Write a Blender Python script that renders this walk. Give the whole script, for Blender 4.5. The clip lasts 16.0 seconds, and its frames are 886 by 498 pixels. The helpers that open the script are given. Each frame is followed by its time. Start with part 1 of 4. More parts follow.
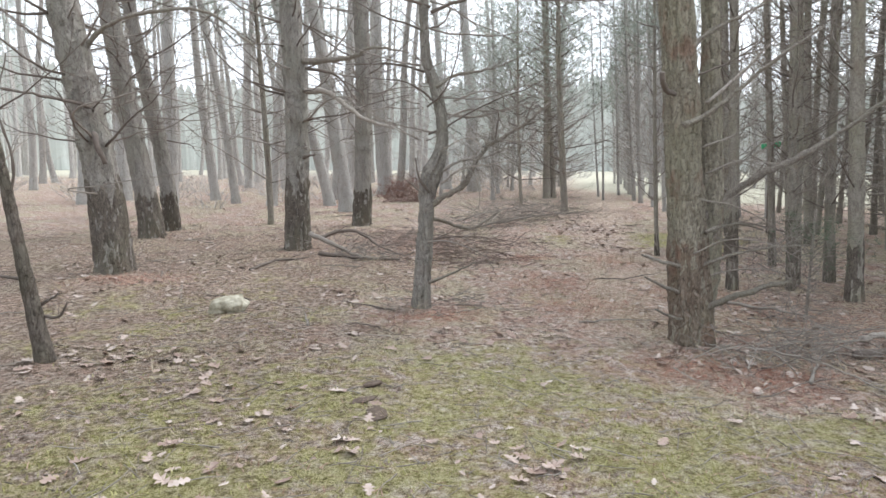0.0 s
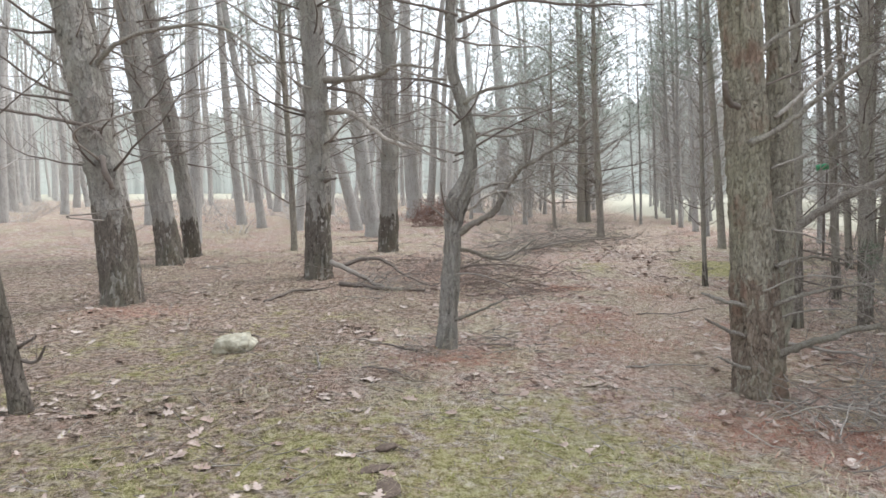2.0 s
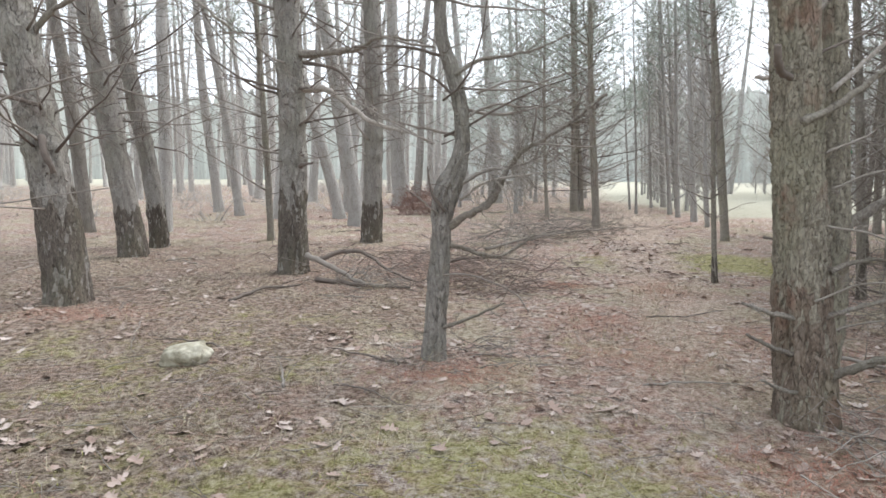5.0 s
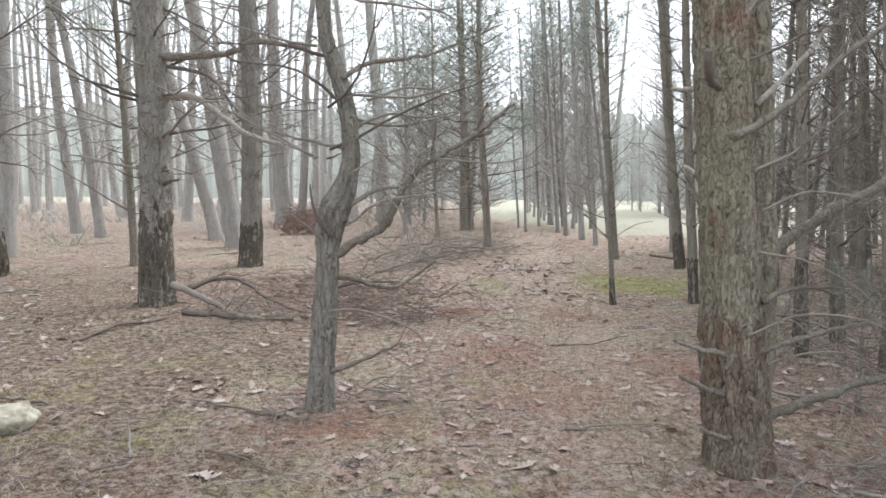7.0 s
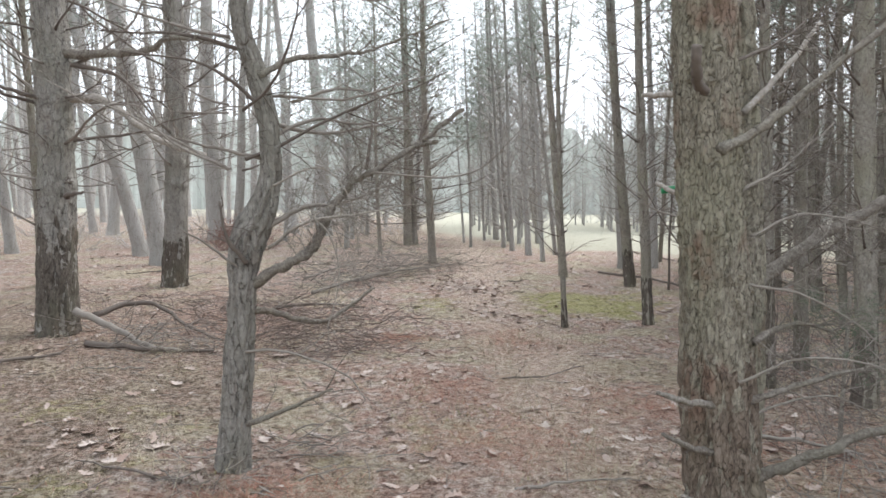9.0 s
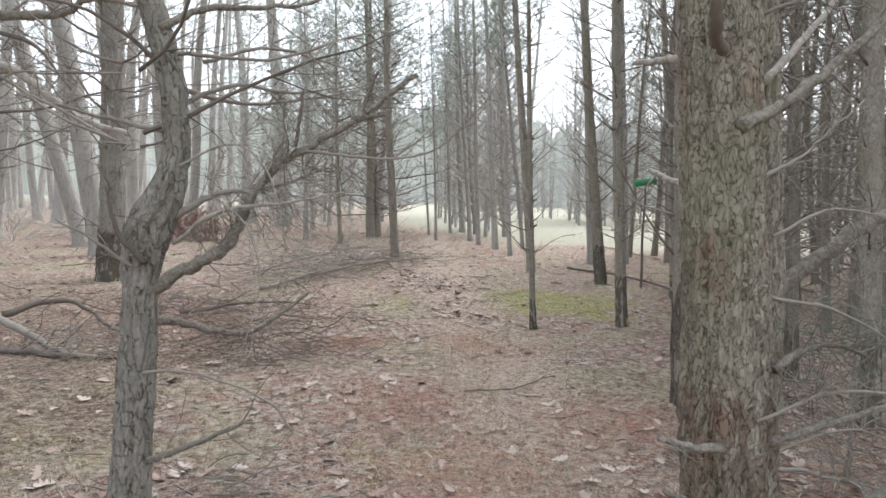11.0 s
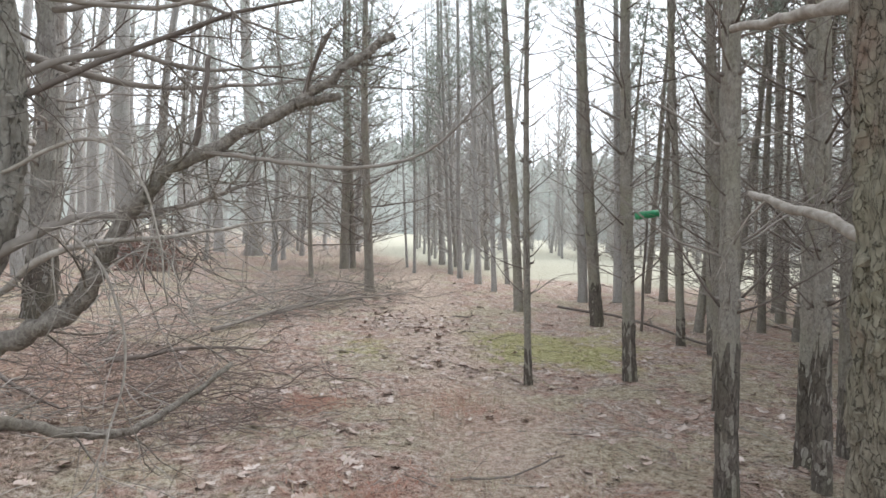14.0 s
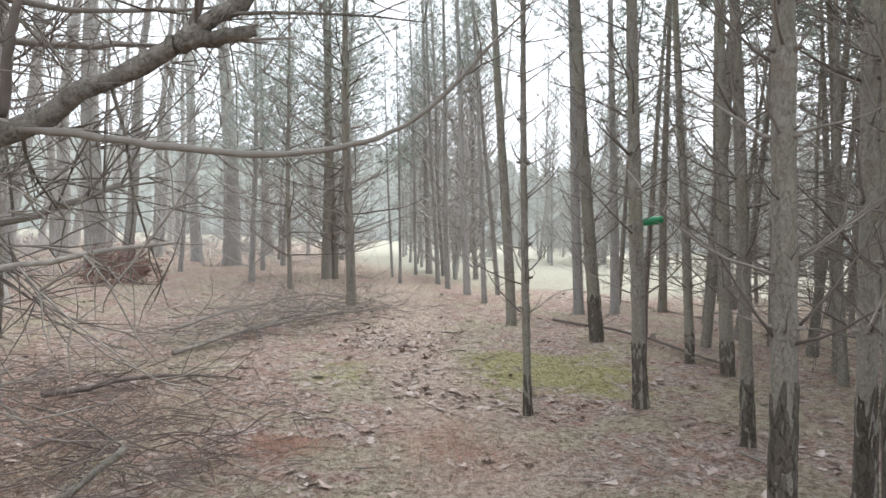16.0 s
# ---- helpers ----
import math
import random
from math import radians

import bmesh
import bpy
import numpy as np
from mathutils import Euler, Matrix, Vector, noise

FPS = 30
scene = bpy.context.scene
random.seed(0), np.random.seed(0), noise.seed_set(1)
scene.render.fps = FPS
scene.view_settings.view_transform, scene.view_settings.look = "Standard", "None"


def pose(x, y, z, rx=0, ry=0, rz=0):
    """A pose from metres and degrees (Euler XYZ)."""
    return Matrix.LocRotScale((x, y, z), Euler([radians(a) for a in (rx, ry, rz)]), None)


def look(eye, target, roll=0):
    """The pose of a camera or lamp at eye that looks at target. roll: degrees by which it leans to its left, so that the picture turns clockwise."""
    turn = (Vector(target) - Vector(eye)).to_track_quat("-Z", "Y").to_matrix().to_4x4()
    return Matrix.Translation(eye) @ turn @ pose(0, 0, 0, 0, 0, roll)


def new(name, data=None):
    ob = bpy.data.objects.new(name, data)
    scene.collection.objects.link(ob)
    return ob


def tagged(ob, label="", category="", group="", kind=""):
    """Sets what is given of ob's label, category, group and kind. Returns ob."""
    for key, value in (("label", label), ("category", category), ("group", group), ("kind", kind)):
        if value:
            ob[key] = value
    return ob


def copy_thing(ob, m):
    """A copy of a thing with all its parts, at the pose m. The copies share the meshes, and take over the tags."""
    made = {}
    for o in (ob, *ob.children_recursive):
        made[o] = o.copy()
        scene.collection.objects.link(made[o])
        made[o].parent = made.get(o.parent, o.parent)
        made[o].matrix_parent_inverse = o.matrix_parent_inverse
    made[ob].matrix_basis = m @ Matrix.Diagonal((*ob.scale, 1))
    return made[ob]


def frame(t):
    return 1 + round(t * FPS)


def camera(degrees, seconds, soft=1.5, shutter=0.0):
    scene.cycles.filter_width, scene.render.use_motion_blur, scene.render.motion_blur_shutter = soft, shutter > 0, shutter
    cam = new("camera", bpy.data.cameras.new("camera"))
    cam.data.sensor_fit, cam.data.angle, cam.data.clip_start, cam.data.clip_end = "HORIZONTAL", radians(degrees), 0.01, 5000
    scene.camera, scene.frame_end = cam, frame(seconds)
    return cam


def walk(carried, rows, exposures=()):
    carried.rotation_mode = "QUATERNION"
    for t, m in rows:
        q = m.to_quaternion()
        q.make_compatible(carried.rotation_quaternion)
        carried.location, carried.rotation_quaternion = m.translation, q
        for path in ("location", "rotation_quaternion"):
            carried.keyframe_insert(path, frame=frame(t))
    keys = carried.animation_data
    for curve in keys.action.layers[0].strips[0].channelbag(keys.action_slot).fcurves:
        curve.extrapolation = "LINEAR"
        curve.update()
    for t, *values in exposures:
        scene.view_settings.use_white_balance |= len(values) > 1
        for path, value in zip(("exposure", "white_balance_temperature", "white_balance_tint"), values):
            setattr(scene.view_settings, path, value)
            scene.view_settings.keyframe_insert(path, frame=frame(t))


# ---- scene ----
cam = camera(65.8, 16.0)
PATH = [
    (0, (0.134, -0.132, 1.47), (0.1, 1.852, 1.222), 0.2),
    (0.5, (0.109, 0.053, 1.498), (0.103, 2.039, 1.265), -0.5),
    (1, (0.102, 0.172, 1.503), (0.107, 2.158, 1.265), -0.6),
    (1.5, (0.126, 0.386, 1.492), (0.061, 2.372, 1.266), -0.1),
    (2, (0.151, 0.535, 1.483), (0.025, 2.523, 1.3), 0.0),
    (2.5, (0.161, 0.631, 1.495), (0.007, 2.615, 1.292), -0.2),
    (3, (0.14, 0.782, 1.492), (0.043, 2.771, 1.304), 0.8),
    (3.5, (0.096, 0.962, 1.481), (0.031, 2.953, 1.312), 0.5),
    (3.7, (0.122, 0.996, 1.482), (0.043, 2.987, 1.305), 0.1),
    (5.8, (0.057, 1.655, 1.471), (-0.035, 3.64, 1.246), 0.5),
    (6, (0.042, 1.723, 1.473), (-0.004, 3.711, 1.254), 0.6),
    (6.5, (0.024, 1.864, 1.489), (0.156, 3.851, 1.3), 0.9),
    (7, (0.074, 2.023, 1.484), (0.312, 4.001, 1.317), 0.5),
    (7.5, (0.16, 2.197, 1.504), (0.402, 4.178, 1.376), 0.2),
    (8, (0.183, 2.281, 1.513), (0.463, 4.257, 1.393), -0.2),
    (8.5, (0.2, 2.466, 1.507), (0.543, 4.432, 1.373), 0.7),
    (9, (0.184, 2.636, 1.519), (0.582, 4.591, 1.39), 0.8),
    (9.2, (0.188, 2.688, 1.51), (0.605, 4.64, 1.386), 1.6),
    (11.3, (0.409, 3.386, 1.504), (0.91, 5.317, 1.352), 1.7),
    (11.5, (0.409, 3.465, 1.501), (0.912, 5.395, 1.353), 2.1),
    (12, (0.42, 3.639, 1.509), (0.944, 5.565, 1.382), 3.1),
    (12.5, (0.468, 3.788, 1.509), (1.025, 5.705, 1.39), 2.3),
    (13, (0.575, 3.986, 1.516), (1.134, 5.904, 1.427), 0.4),
    (13.5, (0.61, 4.166, 1.519), (1.155, 6.089, 1.445), 1.6),
    (14, (0.637, 4.331, 1.515), (1.189, 6.252, 1.453), 2.5),
    (14.5, (0.632, 4.525, 1.526), (1.212, 6.439, 1.498), 3.1),
    (15, (0.668, 4.687, 1.523), (1.299, 6.584, 1.478), 3.2),
    (15.5, (0.759, 4.879, 1.513), (1.403, 6.772, 1.469), 3.4),
    (16, (0.835, 5.048, 1.548), (1.424, 6.959, 1.506), 2.1),
]
walk(cam, [(t, look(eye, target, roll)) for t, eye, target, roll in PATH])

# exposure over the walk is steady: an overcast day
scene.view_settings.exposure = 0.94

# ---------------------------------------------------------------- light
world = bpy.data.worlds.new("overcast_sky")
scene.world = world
world.use_nodes = True
wn = world.node_tree.nodes
wl = world.node_tree.links
sky = wn.new("ShaderNodeTexSky")
sky.sky_type = "NISHITA"
sky.sun_disc = False
sky.sun_elevation = radians(38)
sky.sun_rotation = radians(60)
sky.dust_density = 4.0
veil = wn.new("ShaderNodeHueSaturation")
veil.inputs["Saturation"].default_value = 0.12
wl.new(sky.outputs[0], veil.inputs["Color"])
cloud = wn.new("ShaderNodeMix")
cloud.data_type = "RGBA"
cloud.inputs[0].default_value = 0.8
wl.new(veil.outputs[0], cloud.inputs[6])
cloud.inputs[7].default_value = (6.35, 7.0, 7.8, 1)
wl.new(cloud.outputs[2], wn["Background"].inputs["Color"])
wn["Background"].inputs["Strength"].default_value = 0.15
sun_data = bpy.data.lights.new("sun", "SUN")
sun_data.energy = 1.5
sun_data.angle = radians(40)
sun_data.color = (1.0, 0.985, 0.96)
sun = new("sun", sun_data)
sun.matrix_world = look((0, 0, 30), (-15.0, -9.0, 10.0))

# ---------------------------------------------------------------- materials


def nodes_of(name, rough=0.9, spec=0.25):
    mat = bpy.data.materials.new(name)
    mat.use_nodes = True
    nt = mat.node_tree
    bsdf = nt.nodes["Principled BSDF"]
    bsdf.inputs["Roughness"].default_value = rough
    bsdf.inputs["Specular IOR Level"].default_value = spec
    return mat, nt, bsdf


def node(nt, kind, **inputs):
    n = nt.nodes.new(kind)
    for key, value in inputs.items():
        n.inputs[key.replace("_", " ")].default_value = value
    return n


def ramp(nt, source, stops):
    n = nt.nodes.new("ShaderNodeValToRGB")
    el = n.color_ramp.elements
    while len(el) < len(stops):
        el.new(0.5)
    for e, (p, c) in zip(el, stops):
        e.position, e.color = p, (*c, 1)
    nt.links.new(source, n.inputs["Fac"])
    return n.outputs["Color"]


def mix(nt, fac, a, b, mode="MIX"):
    n = nt.nodes.new("ShaderNodeMix")
    n.data_type, n.blend_type = "RGBA", mode
    for value, sock in ((fac, n.inputs[0]), (a, n.inputs[6]), (b, n.inputs[7])):
        if isinstance(value, (int, float)):
            sock.default_value = value
        elif isinstance(value, tuple):
            sock.default_value = (*value, 1)
        else:
            nt.links.new(value, sock)
    return n.outputs[2]


def coords(nt, scale=(1, 1, 1), source="Object"):
    tc = nt.nodes.new("ShaderNodeTexCoord")
    mp = nt.nodes.new("ShaderNodeMapping")
    mp.inputs["Scale"].default_value = scale
    nt.links.new(tc.outputs[source], mp.inputs["Vector"])
    return mp.outputs[0]


def noise_tex(nt, vec, scale, detail=4.0, rough=0.6):
    n = node(nt, "ShaderNodeTexNoise", Scale=scale, Detail=detail, Roughness=rough)
    nt.links.new(vec, n.inputs["Vector"])
    return n.outputs["Fac"]


def bump(nt, bsdf, height, strength, distance):
    b = node(nt, "ShaderNodeBump", Strength=strength, Distance=distance)
    nt.links.new(height, b.inputs["Height"])
    nt.links.new(b.outputs[0], bsdf.inputs["Normal"])


def bark_material(name, dark, mid, light, moss, plate=30.0, squash=0.4, moss_amount=0.5, gap=0.06, red=0.15, furrows=0.3):
    """Plated pine bark: broken dark cracks between plates, grey lichen and a green film."""
    mat, nt, bsdf = nodes_of(name, 0.95, 0.15)
    vec = coords(nt, (1, 1, squash))
    warp = node(nt, "ShaderNodeTexNoise", Scale=16.0, Detail=5.0, Roughness=0.65)
    nt.links.new(vec, warp.inputs["Vector"])
    add = nt.nodes.new("ShaderNodeVectorMath")
    add.operation = "MULTIPLY_ADD"
    nt.links.new(warp.outputs["Color"], add.inputs[0])
    add.inputs[1].default_value = (0.085, 0.085, 0.085)
    nt.links.new(vec, add.inputs[2])
    vor = node(nt, "ShaderNodeTexVoronoi", Scale=plate)
    vor.feature = "DISTANCE_TO_EDGE"
    nt.links.new(add.outputs[0], vor.inputs["Vector"])
    cell = node(nt, "ShaderNodeTexVoronoi", Scale=plate * 0.8)
    nt.links.new(add.outputs[0], cell.inputs["Vector"])
    fine = noise_tex(nt, vec, 70.0, 7.0, 0.75)
    furrow = noise_tex(nt, coords(nt, (1, 1, 0.12)), 34.0, 5.0, 0.65)
    broad = noise_tex(nt, coords(nt, (1, 1, 0.5)), 2.6, 5.0)
    patch = noise_tex(nt, coords(nt, (1, 1, 0.6)), 8.0, 4.0)
    tone = ramp(nt, fine, [(0.34, dark), (0.5, mid), (0.66, light)])
    hue = nt.nodes.new("ShaderNodeSeparateColor")
    nt.links.new(cell.outputs["Color"], hue.inputs[0])
    tone = mix(nt, ramp(nt, hue.outputs[0], [(0.3, (0, 0, 0)), (1.0, (0.4, 0.4, 0.4))]), tone, light)
    tone = mix(nt, ramp(nt, hue.outputs[1], [(0.6, (0, 0, 0)), (1.0, (0.35, 0.35, 0.35))]), tone, dark)
    film = ramp(nt, broad, [(0.45, (0, 0, 0)), (0.6, (moss_amount,) * 3)])
    tone = mix(nt, film, tone, moss)
    obj = nt.nodes.new("ShaderNodeObjectInfo")
    vary = ramp(nt, obj.outputs["Random"], [(0.0, (0.76, 0.74, 0.72)), (1.0, (1.0, 0.99, 0.98))])
    tone = mix(nt, 1.0, tone, vary, "MULTIPLY")
    crack = ramp(nt, vor.outputs["Distance"], [(0.0, (0, 0, 0)), (gap, (1, 1, 1))])
    groove = ramp(nt, furrow, [(0.36, (0, 0, 0)), (0.46, (1, 1, 1))])
    crack = mix(nt, ramp(nt, patch, [(0.42, (0, 0, 0)), (0.58, (1, 1, 1))]), mix(nt, furrows, crack, groove), mix(nt, 2 * furrows, crack, groove, "MULTIPLY"))
    inner = noise_tex(nt, coords(nt, (1, 1, 0.7)), 3.6, 4.0)
    tone = mix(nt, ramp(nt, inner, [(0.56, (0, 0, 0)), (0.66, (red, red, red))]), tone, (0.24, 0.155, 0.12))
    nt.links.new(mix(nt, ramp(nt, crack, [(0.0, (0.12, 0.12, 0.12)), (0.6, (1, 1, 1))]), (0.04, 0.033, 0.028), tone), bsdf.inputs["Base Color"])
    bump(nt, bsdf, mix(nt, 0.4, crack, fine), 1.0, 0.012)
    return mat


def plain_material(name, colours, scale=30.0, rough=0.9, island=True, relief=0.3):
    """Colour that wanders between a few tones, piece by piece and along the grain."""
    mat, nt, bsdf = nodes_of(name, rough, 0.2)
    vec = coords(nt)
    f = noise_tex(nt, vec, scale, 4.0)
    k = len(colours) - 1
    stops = [(0.2 + 0.6 * i / max(k, 1), c) for i, c in enumerate(colours)]
    tone = ramp(nt, f, stops)
    if island:
        geo = nt.nodes.new("ShaderNodeNewGeometry")
        tone2 = ramp(nt, geo.outputs["Random Per Island"], [(i / max(k, 1), c) for i, c in enumerate(colours)])
        tone = mix(nt, 0.65, tone, tone2)
    nt.links.new(tone, bsdf.inputs["Base Color"])
    if relief:
        bump(nt, bsdf, f, relief, 0.004)
    return mat


BARK_NEAR = bark_material("bark_plates", (0.17, 0.148, 0.122), (0.32, 0.29, 0.24), (0.48, 0.445, 0.37), (0.34, 0.335, 0.245), 46.0, 0.5, 0.4, 0.045, 0.75, 0.2)
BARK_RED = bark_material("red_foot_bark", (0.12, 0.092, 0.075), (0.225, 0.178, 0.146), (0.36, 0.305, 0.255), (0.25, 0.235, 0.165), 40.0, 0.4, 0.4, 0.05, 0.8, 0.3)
BARK_BIG = bark_material("bark_rugged", (0.18, 0.165, 0.152), (0.30, 0.28, 0.26), (0.43, 0.41, 0.385), (0.28, 0.28, 0.225), 20.0, 0.45, 0.35, 0.03, 0.15, 0.15)
BARK_THIN = bark_material("bark_young", (0.18, 0.16, 0.14), (0.31, 0.285, 0.25), (0.43, 0.405, 0.365), (0.29, 0.285, 0.2), 36.0, 0.6, 0.45, 0.02, 0.25, 0.08)
BARK_LIMB = bark_material("limb_bark", (0.15, 0.13, 0.115), (0.28, 0.25, 0.222), (0.44, 0.41, 0.37), (0.28, 0.28, 0.21), 60.0, 1.0, 0.3, 0.02)
# far trunks: the mist over distance is put into this pale bark colour
BARK_HAZE = bark_material("haze_paled_bark", (0.33, 0.315, 0.30), (0.45, 0.435, 0.42), (0.57, 0.56, 0.545), (0.43, 0.44, 0.40), 20.0, 0.3, 0.3, 0.03)
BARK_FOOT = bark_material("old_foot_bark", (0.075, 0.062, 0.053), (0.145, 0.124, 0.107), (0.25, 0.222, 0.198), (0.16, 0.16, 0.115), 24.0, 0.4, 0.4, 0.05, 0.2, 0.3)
TWIG = plain_material("dead_twig", [(0.15, 0.125, 0.108), (0.25, 0.22, 0.195), (0.40, 0.365, 0.33)], 40.0)
TWIG_DARK = plain_material("dark_twig", [(0.085, 0.07, 0.062), (0.15, 0.125, 0.11), (0.24, 0.2, 0.18)], 40.0)
TWIG_RED = plain_material("reddish_twig", [(0.11, 0.08, 0.07), (0.18, 0.138, 0.12), (0.28, 0.225, 0.2)], 40.0)
PALE = plain_material("barkless_wood", [(0.20, 0.17, 0.145), (0.34, 0.305, 0.27), (0.50, 0.46, 0.42)], 45.0, 0.9, False, 0.8)
LEAF = plain_material("dry_oak_leaf", [(0.20, 0.13, 0.10), (0.36, 0.265, 0.225), (0.47, 0.385, 0.34), (0.64, 0.56, 0.51)], 25.0, 0.8)
LITTER = plain_material("fallen_needles", [(0.12, 0.062, 0.045), (0.33, 0.195, 0.145), (0.54, 0.40, 0.32)], 12.0)
STRAW = plain_material("dry_grass", [(0.22, 0.18, 0.115), (0.42, 0.36, 0.25), (0.62, 0.56, 0.44)], 8.0)
GRASS = plain_material("moss_grass", [(0.17, 0.17, 0.05), (0.32, 0.31, 0.11), (0.50, 0.47, 0.25)], 6.0)
RUST = plain_material("rusty_dead_foliage", [(0.16, 0.095, 0.08), (0.25, 0.155, 0.13), (0.33, 0.22, 0.19)], 6.0)
# twigs far off, lightened so that the colour itself carries the haze
HAZE_TWIG = plain_material("haze_paled_twigs", [(0.34, 0.32, 0.30), (0.45, 0.43, 0.41), (0.56, 0.535, 0.515)], 5.0)


def needle_material(name, colours, through_light):
    """Thin needles: daylight shines through them as well as off them."""
    mat = plain_material(name, colours, 2.0, 0.7, True, 0)
    nt = mat.node_tree
    bsdf = nt.nodes["Principled BSDF"]
    tone = bsdf.inputs["Base Color"].links[0].from_socket
    thin = nt.nodes.new("ShaderNodeBsdfTranslucent")
    nt.links.new(tone, thin.inputs["Color"])
    both = nt.nodes.new("ShaderNodeMixShader")
    both.inputs[0].default_value = through_light
    nt.links.new(bsdf.outputs[0], both.inputs[1])
    nt.links.new(thin.outputs[0], both.inputs[2])
    nt.links.new(both.outputs[0], nt.nodes["Material Output"].inputs["Surface"])
    return mat


NEEDLE = needle_material("pine_needles", [(0.20, 0.225, 0.185), (0.29, 0.32, 0.275), (0.38, 0.41, 0.365)], 0.45)
# paler copy of the needles, with distance haze painted in
NEEDLE_HAZE = needle_material("haze_paled_needles", [(0.38, 0.42, 0.38), (0.48, 0.515, 0.475), (0.57, 0.60, 0.565)], 0.5)


def stone_material():
    mat, nt, bsdf = nodes_of("lichen_stone", 0.85, 0.3)
    vec = coords(nt)
    a = noise_tex(nt, vec, 9.0, 6.0)
    b = noise_tex(nt, vec, 70.0, 5.0)
    tone = ramp(nt, a, [(0.38, (0.25, 0.225, 0.165)), (0.5, (0.42, 0.385, 0.30)), (0.62, (0.55, 0.515, 0.42))])
    tone = mix(nt, ramp(nt, b, [(0.45, (0, 0, 0)), (0.75, (0.5, 0.5, 0.5))]), tone, (0.30, 0.28, 0.22))
    nt.links.new(tone, bsdf.inputs["Base Color"])
    bump(nt, bsdf, mix(nt, 0.5, a, b), 0.5, 0.02)
    return mat


def ground_material():
    """Needle litter, moss, a trodden path and a pale meadow, blended by the zones in the sheet. The meadow tone also
    pales the far ground.
    """
    mat, nt, bsdf = nodes_of("forest_floor", 0.95, 0.1)
    vec = coords(nt)
    zone = nt.nodes.new("ShaderNodeVertexColor")
    zone.layer_name = "zone"
    sep = nt.nodes.new("ShaderNodeSeparateColor")
    nt.links.new(zone.outputs["Color"], sep.inputs[0])
    big = noise_tex(nt, vec, 1.3, 6.0, 0.65)
    mid = noise_tex(nt, vec, 7.0, 6.0, 0.7)
    fine = noise_tex(nt, vec, 55.0, 6.0, 0.75)
    grit = noise_tex(nt, vec, 190.0, 4.0, 0.8)
    clump = noise_tex(nt, vec, 20.0, 5.0, 0.7)
    speck = mix(nt, 0.42, mix(nt, 0.5, clump, fine), grit)
    litter = ramp(nt, speck, [(0.429, (0.059, 0.039, 0.031)), (0.467, (0.260, 0.190, 0.155)), (0.504, (0.445, 0.357, 0.307)), (0.545, (0.672, 0.588, 0.529))])
    rust = ramp(nt, speck, [(0.429, (0.084, 0.042, 0.031)), (0.491, (0.361, 0.220, 0.176)), (0.545, (0.554, 0.399, 0.328))])
    litter = mix(nt, ramp(nt, mid, [(0.44, (0, 0, 0)), (0.56, (0.85, 0.85, 0.85))]), litter, rust)
    wan = ramp(nt, speck, [(0.429, (0.109, 0.088, 0.054)), (0.484, (0.370, 0.319, 0.223)), (0.545, (0.588, 0.525, 0.403))])
    litter = mix(nt, ramp(nt, big, [(0.48, (0, 0, 0)), (0.56, (0.75, 0.75, 0.75))]), litter, wan)
    pit = noise_tex(nt, vec, 11.0, 5.0, 0.65)
    litter = mix(nt, ramp(nt, pit, [(0.40, (0.504, 0.504, 0.504)), (0.47, (0, 0, 0))]), litter, ramp(nt, speck, [(0.443, (0.059, 0.044, 0.037)), (0.538, (0.210, 0.160, 0.134))]))
    rotted = nt.nodes.new("ShaderNodeAttribute")
    rotted.attribute_name = "humus"
    dim = nt.nodes.new("ShaderNodeMath")
    dim.operation = "MULTIPLY"
    nt.links.new(rotted.outputs["Fac"], dim.inputs[0])
    nt.links.new(ramp(nt, clump, [(0.4, (0.95, 0.95, 0.95)), (0.62, (0.45, 0.45, 0.45))]), dim.inputs[1])
    litter = mix(nt, dim.outputs[0], litter, ramp(nt, speck, [(0.429, (0.045, 0.033, 0.024)), (0.484, (0.165, 0.122, 0.092)), (0.545, (0.36, 0.285, 0.23))]))
    moss = ramp(nt, speck, [(0.429, (0.084, 0.077, 0.025)), (0.491, (0.294, 0.277, 0.101)), (0.548, (0.504, 0.466, 0.260))])
    edge = nt.nodes.new("ShaderNodeMath")
    edge.operation = "MULTIPLY_ADD"
    nt.links.new(mix(nt, 0.5, mid, big), edge.inputs[0])
    edge.inputs[1].default_value = 3.4
    nt.links.new(sep.outputs[0], edge.inputs[2])
    gate = nt.nodes.new("ShaderNodeMapRange")
    nt.links.new(edge.outputs[0], gate.inputs["Value"])
    gate.inputs["From Min"].default_value = 2.1
    gate.inputs["From Max"].default_value = 2.5
    gate.inputs["To Max"].default_value = 0.8
    tone = mix(nt, gate.outputs[0], litter, moss)
    path = ramp(nt, speck, [(0.429, (0.16, 0.108, 0.082)), (0.484, (0.46, 0.35, 0.28)), (0.545, (0.70, 0.585, 0.495))])
    half = nt.nodes.new("ShaderNodeMath")
    half.operation = "MULTIPLY"
    nt.links.new(sep.outputs[1], half.inputs[0])
    half.inputs[1].default_value = 0.7
    tone = mix(nt, half.outputs[0], tone, path)
    red = ramp(nt, speck, [(0.429, (0.13, 0.068, 0.05)), (0.491, (0.42, 0.262, 0.205)), (0.545, (0.66, 0.485, 0.405))])
    drift = nt.nodes.new("ShaderNodeMath")
    drift.operation = "MULTIPLY"
    nt.links.new(zone.outputs["Alpha"], drift.inputs[0])
    nt.links.new(ramp(nt, mid, [(0.38, (0.15, 0.15, 0.15)), (0.55, (0.6, 0.6, 0.6))]), drift.inputs[1])
    tone = mix(nt, drift.outputs[0], tone, red)
